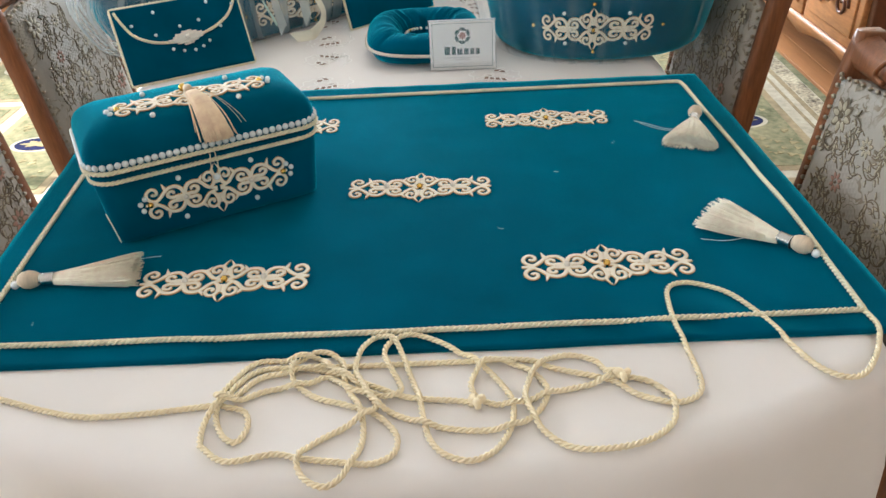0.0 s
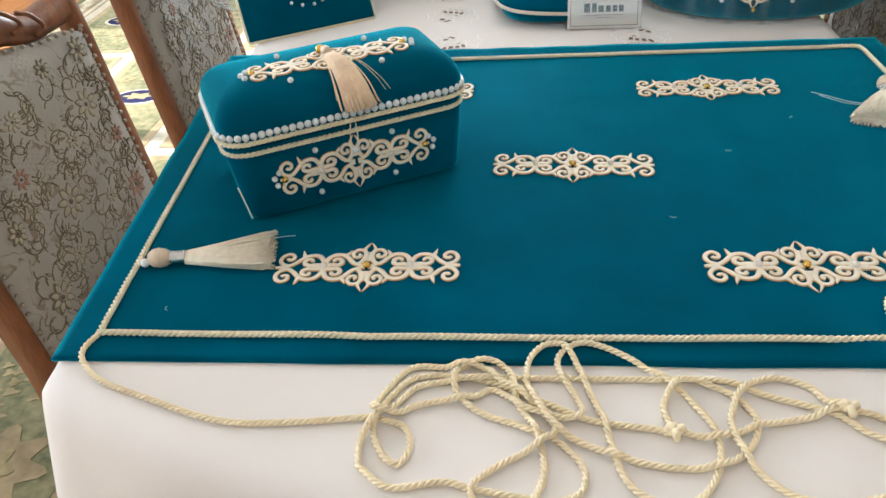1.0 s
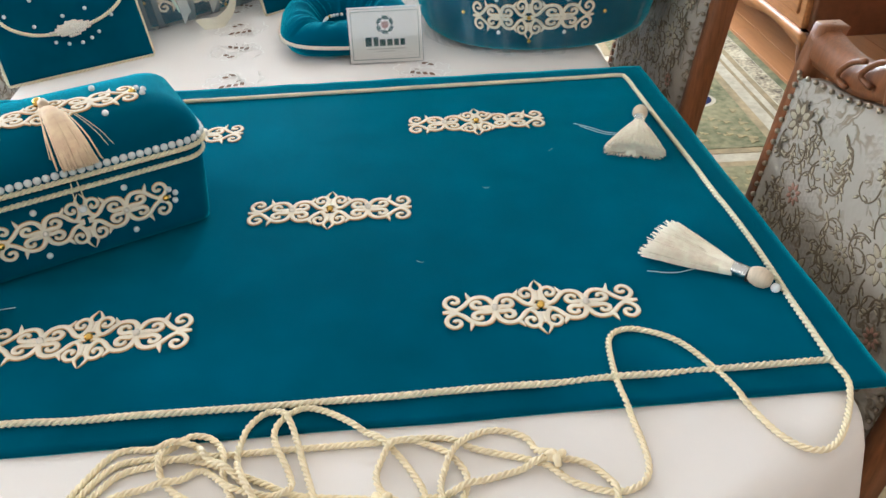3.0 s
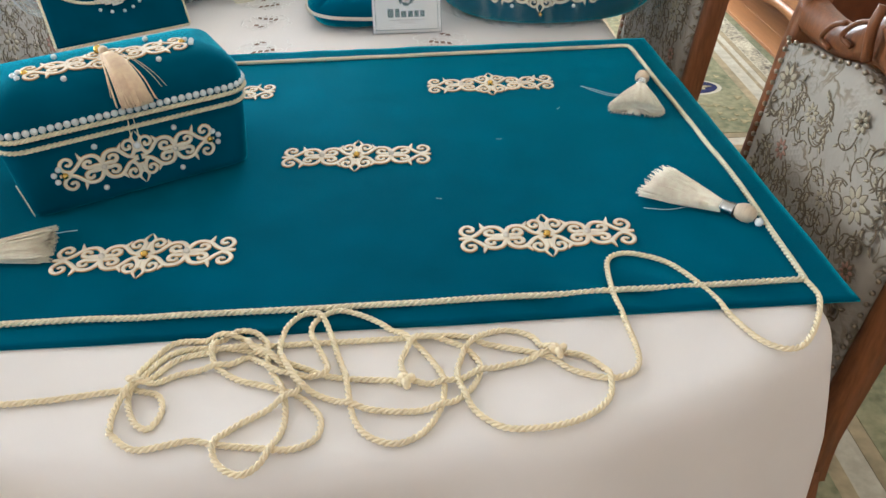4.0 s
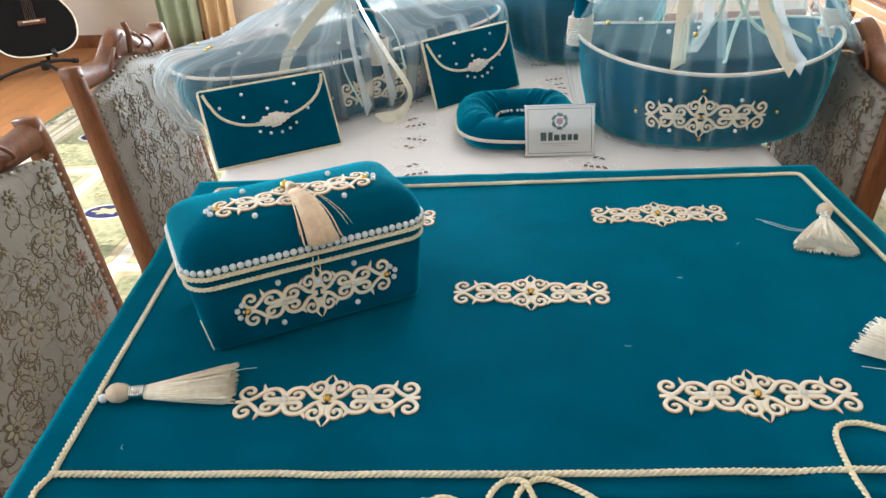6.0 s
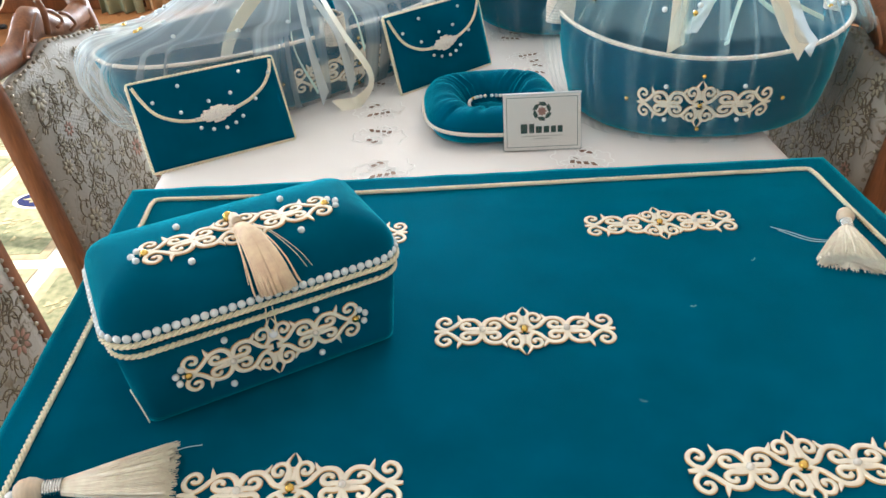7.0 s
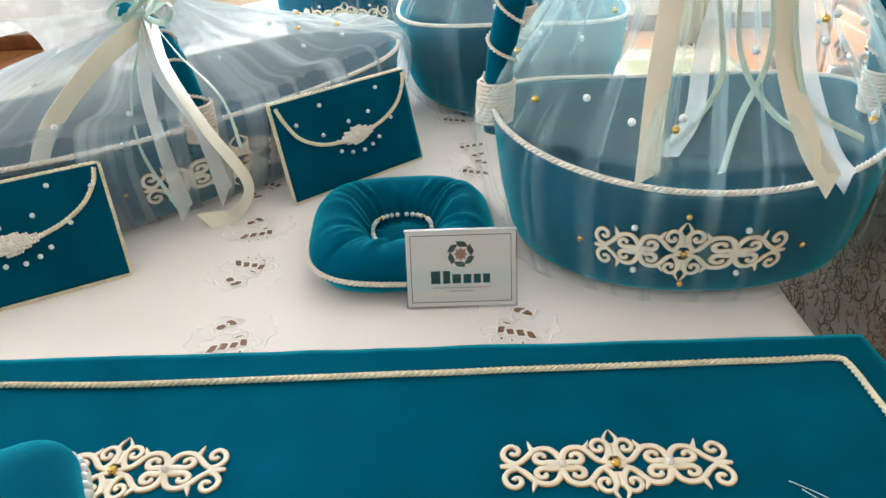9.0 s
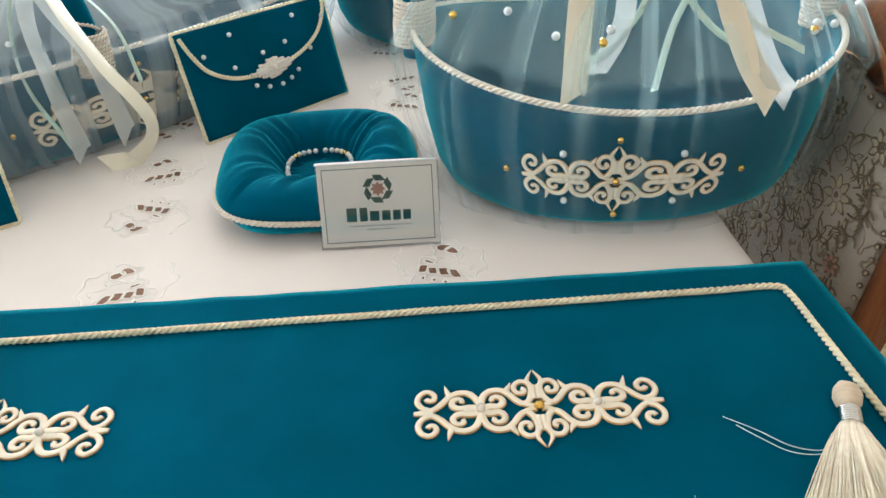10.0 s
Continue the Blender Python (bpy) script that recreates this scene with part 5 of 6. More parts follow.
    if motif:
        part("ornament", ornament(on_front, .094), [APPLIQUE, APPLIQUE_EDGE], body, "cream embroidered scroll edged in gold")
        for u, v, mm in ((0, .048, GOLD), (.001, -.042, GOLD), (.112, .004, GOLD), (-.112, .004, GOLD), (0, 0, GOLD), (.05, .03, PEARL), (-.05, .03, PEARL), (.05, -.027, PEARL), (-.05, -.027, PEARL)):
            bead("pearl" if mm is PEARL else "bead", on_front(u, v, .003), .0036, mm, body)
    if tulle:
        rg_ = random.Random(seed)
        nn_ = 260
        G = h + gather
        knots_ = [(0.06, G + .002), (.09, G - .06 * gather), (.17, G - .145 * gather), (.34, G - .29 * gather), (.56, h + (G - h) * .52), (.80, h + (G - h) * .28), (1.0, h + .03), (1.07, h - .01), (1.06, h * .7), (1.02, h * .4), (.97, h * .12), (.90, .004)]
        levels = [(p[0], p[1]) for p in spread(knots_, .022)]
        ph = [rg_.random() * 6.28 for _ in range(6)]
        V_, F_ = [], []
        for li, (k, z) in enumerate(levels):
            for i in range(nn_):
                th = 2 * math.pi * i / nn_
                c, s = math.cos(th), math.sin(th)
                f_ = .5 * math.sin(13 * th + ph[0]) + .4 * math.sin(23 * th + ph[1] + .08 * li) + .2 * math.sin(37 * th + ph[2]) + .6 * math.sin(5 * th + ph[3])
                amp = (.012 if net is None else .005) * min(1, k * 1.5) * (1 if z > h else .28)
                x = a * (k + .02) * math.copysign(abs(c) ** (2 / 2.2), c) + amp * f_ * c
                y = b * (k + .02) * math.copysign(abs(s) ** (2 / 2.2), s) + amp * f_ * s + lean * max(0, (z - h) / gather)
                V_.append((x, y, max(.002, z + .004 * math.sin(5 * th + .3 * li) * (0 < li < len(levels) - 3))))
        for li in range(len(levels) - 1):
            for i in range(nn_):
                j = (i + 1) % nn_
                F_.append((li * nn_ + i, li * nn_ + j, (li + 1) * nn_ + j, (li + 1) * nn_ + i))
        wrap = part("tulle_wrap", (V_, F_), net or TULLE, t, "sheer white tulle with scattered beads")
        at_ = wrap.data.attributes.new("fold", "FLOAT_VECTOR", "POINT")
        at_.data.foreach_set("vector", [c for i, v in enumerate(V_) for c in (math.cos(2 * math.pi * (i % nn_) / nn_) * 2.6, math.sin(2 * math.pi * (i % nn_) / nn_) * 2.6 + seed, v[2] * .25)])
        ga_ = wrap.data.attributes.new("gauze", "FLOAT", "POINT")
        ga_.data.foreach_set("value", [max(0.0, 1 - levels[i // nn_][0] * (1.25 if net is None else .95)) ** 1.5 + (.16 if levels[i // nn_][1] > h + .02 else 0) for i in range(len(V_))])
        for k in range(46):
            th, q = rg_.random() * 6.283, rg_.random()
            li = (.3 + q * .45) * (len(levels) - 2)
            i0, fr = int(li), li - int(li)
            ii = int(th / 6.283 * nn_) % nn_
            p = Vector(V_[i0 * nn_ + ii]).lerp(Vector(V_[(i0 + 1) * nn_ + ii]), fr)
            bead("bead" if k % 3 == 0 else "pearl", p, .0042, GOLD if k % 3 == 0 else PEARL, wrap)
        # the ruff above the tie
        V_, F_ = [], []
        for li in range(9):
            s = li / 8
            for i in range(nn_):
                th = 2 * math.pi * i / nn_
                r_ = .012 + ((.15 if not tail else .115) + .03 * math.sin(5 * th + ph[4])) * s ** .8
                f_ = math.sin(19 * th + ph[5] + s) * .012 * s + .02 * s * math.sin(9 * th + ph[1])
                V_.append((math.cos(th) * (r_ + f_) - tail * .64 * s, math.sin(th) * (r_ + f_) + lean + tail * .77 * s, G + .002 + (.13 if not tail else -.01 + .06 * math.cos(th - 2.27)) * s ** .7 + .02 * s * math.sin(13 * th + ph[2])))
        for li in range(8):
            for i in range(nn_):
                j = (i + 1) % nn_
                F_.append((li * nn_ + i, li * nn_ + j, (li + 1) * nn_ + j, (li + 1) * nn_ + i))
        ruff = part("tulle_ruff", (V_, F_), TULLE_DENSE, t, "gathered white tulle above the tie")
        at_ = ruff.data.attributes.new("fold", "FLOAT_VECTOR", "POINT")
        at_.data.foreach_set("vector", [c for v in V_ for c in (v[0] * 4, v[1] * 4, v[2])])
        part("tie", tube(np.array([(.022 * math.cos(q), .022 * math.sin(q) + lean, G) for q in np.linspace(0, 6.283, 25)[:-1]]), .007, 8, closed=True), RIBBON, t)
    return t


def ribbon(parent, pts, width, mat, name="ribbon", roll=0.0, notch=False, label="", facing=(0, -1, .25)):
    """A flat band along pts, thin but solid, facing the given way, gently twisted."""
    P_ = spread(pts, .005)
    n_ = len(P_)
    T_ = np.gradient(P_, axis=0)
    T_ /= np.linalg.norm(T_, axis=1)[:, None]
    V_, F_ = [], []
    for i in range(n_):
        f_ = np.array(facing, float)
        sv = np.cross(T_[i], f_)
        sv /= np.linalg.norm(sv)
        nv = np.cross(sv, T_[i])
        an = roll * math.sin(i / n_ * 3.0 + roll)
        sv2 = sv * math.cos(an) + nv * math.sin(an)
        nv2 = np.cross(sv2, T_[i])
        for k in (-1, -.33, .33, 1):
            V_.append(P_[i] + sv2 * width / 2 * k + nv2 * (.0003 + .0006 * (1 - k * k)) + (T_[i] * width * .35 * k if i == n_ - 1 else 0))
        for k in (1, .33, -.33, -1):
            V_.append(P_[i] + sv2 * width / 2 * k - nv2 * .0003 + (T_[i] * width * .35 * k if i == n_ - 1 else 0))
    for i in range(n_ - 1):
        for k in range(8):
            F_.append((i * 8 + k, i * 8 + (k + 1) % 8, (i + 1) * 8 + (k + 1) % 8, (i + 1) * 8 + k))
    F_ += [tuple(range(8)), tuple((n_ - 1) * 8 + k for k in range(8))]
    ob = part(name, (V_, F_), mat, parent, label, smooth=False)
    if mat is ORGANZA:
        at_ = ob.data.attributes.new("fold", "FLOAT_VECTOR", "POINT")
        at_.data.foreach_set("vector", [float(c) for v in V_ for c in v])
    return ob


def local(ob, pts, by=(0, 0, 0)):
    inv = ob.matrix_world.inverted()
    return [tuple(inv @ (Vector(p) + Vector(by))) for p in pts]


bpy.context.view_layer.update()
b_right = basket("oval teal velvet basket with ornament wrapped in sheer tulle", (.338, 1.535), 0, .232, .195, .156, saddle=.016, flare=.86, arch=.30, seed=3, gather=.36, shift=-.032)
bpy.context.view_layer.update()
G_R = (.335, 1.50, TABLE + .166 + .35)
ribbon(b_right, local(b_right, [G_R, (.27, 1.40, 1.13), (.25, 1.365, 1.03), (.243, 1.345, .945), (.242, 1.343, .925)], (.010, 0, -.003)), .023, RIBBON, label="wide cream satin ribbon")
ribbon(b_right, local(b_right, [G_R, (.31, 1.40, 1.12), (.29, 1.37, 1.04), (.285, 1.36, .985), (.262, 1.35, .945)], (.010, 0, -.003)), .018, ORGANZA, label="white organza ribbon")
ribbon(b_right, local(b_right, [G_R, (.36, 1.40, 1.12), (.37, 1.37, 1.03), (.395, 1.347, .96), (.424, 1.338, .915)], (.010, 0, -.003)), .024, RIBBON, roll=.3, label="wide cream satin ribbon")
ribbon(b_right, local(b_right, [G_R, (.38, 1.40, 1.10), (.39, 1.37, 1.02), (.415, 1.345, .95), (.440, 1.34, .918)], (.010, 0, -.003)), .022, ORGANZA, roll=.3, label="white organza ribbon")
ribbon(b_right, local(b_right, [G_R, (.345, 1.39, 1.12), (.352, 1.37, 1.04), (.33, 1.36, .98), (.318, 1.352, .925)], (.010, 0, -.003)), .0062, RIBBON_MINT, roll=.8, label="narrow mint ribbon")
ribbon(b_right, local(b_right, [G_R, (.32, 1.39, 1.12), (.325, 1.37, 1.04), (.36, 1.36, .985), (.412, 1.352, .95)], (.010, 0, -.003)), .0062, RIBBON_MINT, roll=.8, label="narrow mint ribbon")
ribbon(b_right, local(b_right, [G_R, (.365, 1.39, 1.12), (.375, 1.37, 1.05), (.395, 1.36, .99), (.45, 1.352, .957)], (.010, 0, -.003)), .0062, RIBBON_MINT, roll=.5, label="narrow mint ribbon")
ribbon(b_right, local(b_right, [G_R, (.30, 1.39, 1.12), (.31, 1.37, 1.02), (.28, 1.36, .97), (.245, 1.352, .95)], (.010, 0, -.003)), .0062, RIBBON_MINT, roll=.5, label="narrow mint ribbon")
part("hanging_tassel", tassel_skirt(Vector(local(b_right, [(.305, 1.44, 1.13)])[0]), (0, 0, -1), .10, .004, .013, 160, 6), THREAD_PEACH, b_right, "peach silk tassel hanging in the basket")

b_left = basket("long teal velvet basket wrapped in gathered tulle with ribbons", (-.364, 1.775), 45, .41, .165, .128, e=2.5, arch=.13, saddle=.004, seed=8, gather=.135, tail=.15, motif=True, cross=True, net=TULLE_DOUBLE, foot=-.05)
bpy.context.view_layer.update()
G_L = (-.352, 1.66, TABLE + .262)
ribbon(b_left, local(b_left, [G_L, (-.40, 1.58, .985), (-.455, 1.53, .92), (-.475, 1.505, .86)], (.016, 0, 0)), .026, RIBBON, roll=.2, facing=(.4, -1, .4), label="wide cream satin ribbon")
ribbon(b_left, local(b_left, [G_L, (-.315, 1.59, .975), (-.275, 1.575, .90), (-.235, 1.58, .82), (-.262, 1.575, .775), (-.30, 1.57, .768)], (.016, 0, 0)), .026, RIBBON, roll=.3, facing=(.4, -1, .4), label="wide cream satin ribbon")
ribbon(b_left, local(b_left, [G_L, (-.345, 1.585, .96), (-.335, 1.57, .88), (-.318, 1.56, .79)], (.016, 0, 0)), .028, ORGANZA, roll=.3, facing=(.4, -1, .4), label="white organza ribbon")
ribbon(b_left, local(b_left, [G_L, (-.33, 1.60, .97), (-.29, 1.59, .90), (-.27, 1.59, .80)], (.016, 0, 0)), .03, ORGANZA, roll=.3, facing=(.4, -1, .4), label="white organza ribbon")
ribbon(b_left, local(b_left, [G_L, (-.36, 1.58, .96), (-.362, 1.565, .88), (-.33, 1.56, .80)], (.016, 0, 0)), .0062, RIBBON_MINT, roll=.5, facing=(.4, -1, .4), label="narrow mint ribbon")
ribbon(b_left, local(b_left, [G_L, (-.30, 1.60, .99), (-.26, 1.61, .93), (-.245, 1.61, .86)], (.016, 0, 0)), .0062, RIBBON_MINT, roll=.5, facing=(.4, -1, .4), label="narrow mint ribbon")
for a_, r_ in ((.2, .04), (1.4, .034), (2.6, .042), (4.2, .03)):
    c0 = Vector(G_L) + Vector((0, -.012, .006))
    pts = [c0 + Vector((math.cos(a_) * r_ * math.sin(q) + .6 * r_ * math.sin(2 * q) * math.sin(a_), -.01 * math.sin(q), math.sin(a_) * r_ * .6 * math.sin(q) + .012 * math.sin(2 * q))) for q in np.linspace(0, math.pi, 11)]
    ribbon(b_left, local(b_left, pts, (.016, 0, 0)), .009, RIBBON_MINT, "bow_loop", roll=1.0, label="mint ribbon bow")

basket("teal velvet basket wrapped in tulle behind the others", (.17, 2.23), 90, .33, .225, .16, arch=.28, seed=12, gather=.34)
basket("teal velvet basket with ornament at the table's far end", (-.20, 2.62), 0, .19, .15, .15, arch=.25, seed=15, gather=.30, tulle=True)

# ---- the upholstered chairs ----
NAIL = shared("nail", ball(.0036, 8, 6), BRASS)


def chair_back_x(z):
    """The back leans away from the seat."""
    return -.01 - .12 * (z - .5) if z > .5 else -.01 + .05 * (.5 - z) * -1


def chair(label):
    t = thing("dining_chair", label, "chair", group="chairs round the table")
    HW = .19
    z0, z1 = .47, .945
    fz = FLOOR_Z
    for sg in (-1, 1):
        pts = [(chair_back_x(z) - .02, sg * HW, z) for z in np.linspace(.43, .88, 12)] + [(chair_back_x(.92) - .022, sg * HW, .92), (chair_back_x(.955) - .024, sg * (HW - .003), .955)]
        P_ = spread(pts, .02)
        part("back_post", loft([[(p[0] + dx, p[1] + dy, p[2]) for dx, dy in ((-.017, -.013), (.012, -.013), (.017, -.008), (.017, .008), (.012, .013), (-.017, .013))] for p in P_]), WALNUT, t)
        part("leg", loft([[(x + r * dx, sg * HW + r * dy, z) for dx, dy in ((-1, -.7), (.8, -.7), (1, -.4), (1, .4), (.8, .7), (-1, .7))] for x, r, z in ((-.09, .014, fz), (-.06, .016, fz + .1), (-.035, .019, .35), (-.02, .02, .45))]), WALNUT, t)
        part("leg", loft([[(x + r * math.cos(q), sg * (HW + .01) + r * math.sin(q), z) for q in np.linspace(0, 6.283, 13)[:-1]] for x, r, z in ((.395, .016, fz), (.40, .02, fz + .02), (.375, .014, fz + .06), (.385, .02, .30), (.40, .028, .40), (.39, .026, .45))]), WALNUT, t)
    # crest: scrolled rail, rising to a carved middle
    def crest_z(y):
        q = abs(y) / HW
        return .936 + .018 * q * q + .052 * math.exp(-(q / .32) ** 2)

    ys = np.linspace(-HW + .0, HW - .0, 41)
    rows = []
    for y in ys:
        zt = crest_z(y) if abs(y) < HW - .002 else .956
        zb = .905 + .022 * math.exp(-(abs(y) / HW / .3) ** 2)
        xb = chair_back_x(zt) - .022
        rows.append([(xb - .014, y, zb), (xb + .014, y, zb), (xb + .02, y, zb + .012), (xb + .018, y, zt - .014), (xb + .009, y, zt - .002), (xb - .008, y, zt), (xb - .017, y, zt - .01)])
    crest = part("crest_rail", loft(rows), WALNUT, t, "carved walnut crest rail")
    carv = []
    for sg in (-1, 1):
        for y0, y1, zc in ((.012, .06, .955), (.06, .10, .937)):
            carv.append(tube(spread([(chair_back_x(zc) + .0, sg * y0, zc + .022), (chair_back_x(zc) + .004, sg * (y0 + (y1 - y0) * .5), zc + .012), (chair_back_x(zc) + .004, sg * y1, zc - .012), (chair_back_x(zc), sg * (y1 - .018), zc - .02)], .006), .0034, 8))
    carv.append(tube(spread([(chair_back_x(.96) + .002, 0, 1.0), (chair_back_x(.96) + .008, 0, .975), (chair_back_x(.96) + .004, 0, .935)], .006), .0062, 8))
    for scroll in carv:
        part("carving", scroll, WALNUT, crest, "carved leaf scroll")
    part("bottom_rail", block(-.032, .0, -HW + .012, HW - .012, .455, .485, .004), WALNUT, t)
    # padded back
    def top_of(y):
        q = abs(y) / (HW - .012)
        return .903 + .02 * math.exp(-(q / .35) ** 2) - .016 * q ** 6

    ny_, nz_ = 18, 26
    V_, F_ = [], []
    for face in (1, -1):
        for j in range(nz_ + 1):
            for i in range(ny_ + 1):
                y = (-1 + 2 * i / ny_) * (HW - .012)
                z = .486 + (top_of(y) - .486) * j / nz_
                e = min(1, min(i, ny_ - i) / 3) * min(1, min(j, nz_ - j) / 3)
                V_.append((chair_back_x(z) - .014 + (face * .006 if face < 0 else .010 + .013 * e ** .6), y, z))
    w_ = ny_ + 1
    h_ = w_ * (nz_ + 1)
    for j in range(nz_):
        for i in range(ny_):
            q = j * w_ + i
            F_ += [(q, q + 1, q + w_ + 1, q + w_), (h_ + q, h_ + q + w_, h_ + q + w_ + 1, h_ + q + 1)]
    for i in range(ny_):
        F_ += [(i, h_ + i, h_ + i + 1, i + 1), (nz_ * w_ + i, nz_ * w_ + i + 1, h_ + nz_ * w_ + i + 1, h_ + nz_ * w_ + i)]
    for j in range(nz_):
        F_ += [(j * w_, (j + 1) * w_, h_ + (j + 1) * w_, h_ + j * w_), (j * w_ + ny_, h_ + j * w_ + ny_, h_ + (j + 1) * w_ + ny_, (j + 1) * w_ + ny_)]
    pad = part("backrest", (V_, F_), TAPESTRY, t, "greige floral woven back pad")
    # woven flowers and leaves in low relief on the pad
    rg_ = random.Random(21)

    def on_pad(y, z, hgt):
        return (chair_back_x(z) + .0092 + hgt, y, z)

    def petal(cy, cz, ln, wd, an, hgt):
        c, s = math.cos(an), math.sin(an)
        rim_, mid = [], []
        for k in range(10):
            q = 2 * math.pi * k / 10
            u_, v_ = ln * math.cos(q), wd * math.sin(q) * (1 - .4 * math.cos(q))
            rim_.append(on_pad(cy + c * u_ - s * v_, cz + s * u_ + c * v_, -.001))
            mid.append(on_pad(cy + .6 * (c * u_ - s * v_), cz + .6 * (s * u_ + c * v_), hgt))
        return loft([rim_, mid], (False, True))
    brown, pale, rose = [], [], []
    spots = [(-.125, .855, .026), (.10, .80, .026), (-.02, .70, .030), (.125, .64, .024), (-.12, .60, .026), (.03, .56, .027), (-.045, .845, .016), (.135, .875, .020), (.05, .88, .015), (.135, .73, .015),
             (-.13, .72, .018), (-.07, .52, .020), (.13, .535, .020), (.04, .77, .015), (-.08, .775, .017), (.06, .66, .014), (-.055, .63, .014)]
    for n_, (y, z, r) in enumerate(spots):
        for k in range(8):
            a_ = 2 * math.pi * k / 8 + n_
            (rose if n_ in (3, 9, 14) else pale).append(petal(y + r * .6 * math.cos(a_), z + r * .6 * math.sin(a_), r * .36, r * .21, a_, .0011))
            brown.append(petal(y + r * .62 * math.cos(a_), z + r * .62 * math.sin(a_), r * .45, r * .28, a_, .0003))
        brown.append(petal(y, z, r * .16, r * .16, 0, .0016))
        for k in range(9):
            a_ = rg_.random() * 6.283
            yy, zz, cu = y + r * 1.1 * math.cos(a_), z + r * 1.1 * math.sin(a_), rg_.choice((-1, 1))
            stem = [(yy, zz)]
            for q in range(7):
                a_ += cu * (.25 + .08 * q)
                yy, zz = yy + .0085 * math.cos(a_), zz + .0085 * math.sin(a_)
                stem.append((yy, zz))
            if all(abs(p[0]) < HW - .022 and .5 < p[1] < .885 for p in stem):
                brown.append(tube(spread([on_pad(p[0], p[1], -.0002) for p in stem], .006), .0011, 5))
                for q in range(1, 8, 2):
                    aa = math.atan2(stem[q][1] - stem[q - 1][1], stem[q][0] - stem[q - 1][0]) + (1.0 if q % 4 == 1 else -1.0)
                    brown.append(petal(stem[q][0] + .007 * math.cos(aa), stem[q][1] + .007 * math.sin(aa), .0072, .0026, aa, .0006))
                    pale.append(petal(stem[q][0] + .0075 * math.cos(aa), stem[q][1] + .0075 * math.sin(aa), .0052, .0015, aa, .0012))
    tagged(part("woven_leaf", join(*brown), T_BROWN, pad, "brown woven leaves"), kind="stuff")
    tagged(part("woven_flower", join(*pale), T_PALE, pad, "pale woven flowers"), kind="stuff")
    tagged(part("woven_flower", join(*rose), T_PINK, pad, "dull rose woven flowers"), kind="stuff")
    for sg in (-1, 1):
        for z in np.arange(.50, .90, .0165):
            ob = new("nail", NAIL)
            ob.parent = t
            ob.location = (chair_back_x(z) + .0, sg * (HW - .0135), z)
    for y in np.linspace(-HW + .02, HW - .02, 20):
        ob = new("nail", NAIL)
        ob.parent = t
        ob.location = (chair_back_x(top_of(y)) + .001, y, top_of(y) + .001)
    # seat
    part("seat_frame", block(-.02, .42, -.205, .205, .415, .455, .008), WALNUT, t)
    bm = block(-.005, .415, -.2, .2, .45, .50, .02, 4)
    part("seat", bm, TAPESTRY, t, "greige woven seat pad")
    return t


c1 = chair("carved walnut chair with greige floral upholstery and brass nails")
seats = [(-.687, .973, -4), (-.75, 1.645, -1.7), (.532, .829, 181), (.515, 1.498, 183)]
LIFT = FLOOR_Z * .04               # the chairs are drawn 4 per cent too tall
c1.matrix_world = pose(seats[0][0], seats[0][1], LIFT, 0, 0, seats[0][2]) @ Matrix.Diagonal((1, 1, .96, 1))
for x, y, r in seats[1:]:
    copy_thing(c1, pose(x, y, LIFT, 0, 0, r))

# ---- the sideboard ----
side_b = thing("sideboard", "orange carved wooden sideboard on turned legs", "sideboard", (1.43, 2.55, FLOOR_Z))
SL, SD = 1.5, .42
part("carcass", block(.02, SD, .02, SL, .17, .76, .008), OAK_DARK, side_b)
part("top", block(-.02, SD + .01, -.01, SL + .02, .76, .79, .01, 3), OAK, side_b)
cols = 3
for k in range(cols):
    y0, y1 = .05 + k * (SL - .08) / cols, .05 + (k + 1) * (SL - .08) / cols - .02
    for z0, z1 in ((.19, .46), (.48, .74)):
        dr = part("drawer", block(0, .03, y0, y1, z0, z1, .008, 3), OAK, side_b, "carved drawer front")
        part("panel", block(-.008, .004, y0 + .04, y1 - .04, z0 + .04, z1 - .04, .006, 3), OAK, dr)
        sp = []
        for sg in (-1, 1):
            ctr = ((y0 + y1) / 2 + sg * .09, (z0 + z1) / 2)
            sp.append(tube(np.array([(-.012, ctr[0] + .05 * (1 - q / 11) * math.cos(q) * sg, ctr[1] + .05 * (1 - q / 11) * math.sin(q)) for q in np.linspace(0, 9, 40)]), .006, 6))
        part("carving", join(*sp), OAK_DARK, dr)
        kn = part("knob", lathe([(.004, 0), (.008, .004), (.014, .014), (.012, .022), (.003, .025)], 14), BRASS, dr)
        kn.matrix_basis = pose(-.006, (y0 + y1) / 2, (z0 + z1) / 2, 0, -90, 0)
ap = []
for y in np.linspace(.02, SL, 60):
    q = (y - .02) / (SL - .02)
    zb = .125 + .03 * abs(math.sin(q * math.pi * 3)) - .02 * math.exp(-((q - .5) / .05) ** 2)
    ap.append([(.0, y, zb), (.025, y, zb), (.025, y, .19), (-.006, y, .19), (-.01, y, .175)])
part("apron", loft(ap), OAK, side_b, "scalloped apron")
for lx in (.03, SD - .03):
    for ly in (.04, SL - .03):
        lg = part("leg", lathe([(.012, 0), (.02, .012), (.012, .03), (.016, .05), (.03, .10), (.034, .14), (.028, .17), (.034, .19)], 14), OAK_DARK, side_b)
        lg.location = (lx, ly, 0)

# ---- guitar on its stand ----
gx, gy = -2.725, 4.40
guitar = thing("acoustic_guitar", "black acoustic guitar with ivory binding on a stand", "guitar", m=pose(gx, gy, FLOOR_Z + .115, -12, 0, 28) @ Matrix.Scale(1.12, 4))


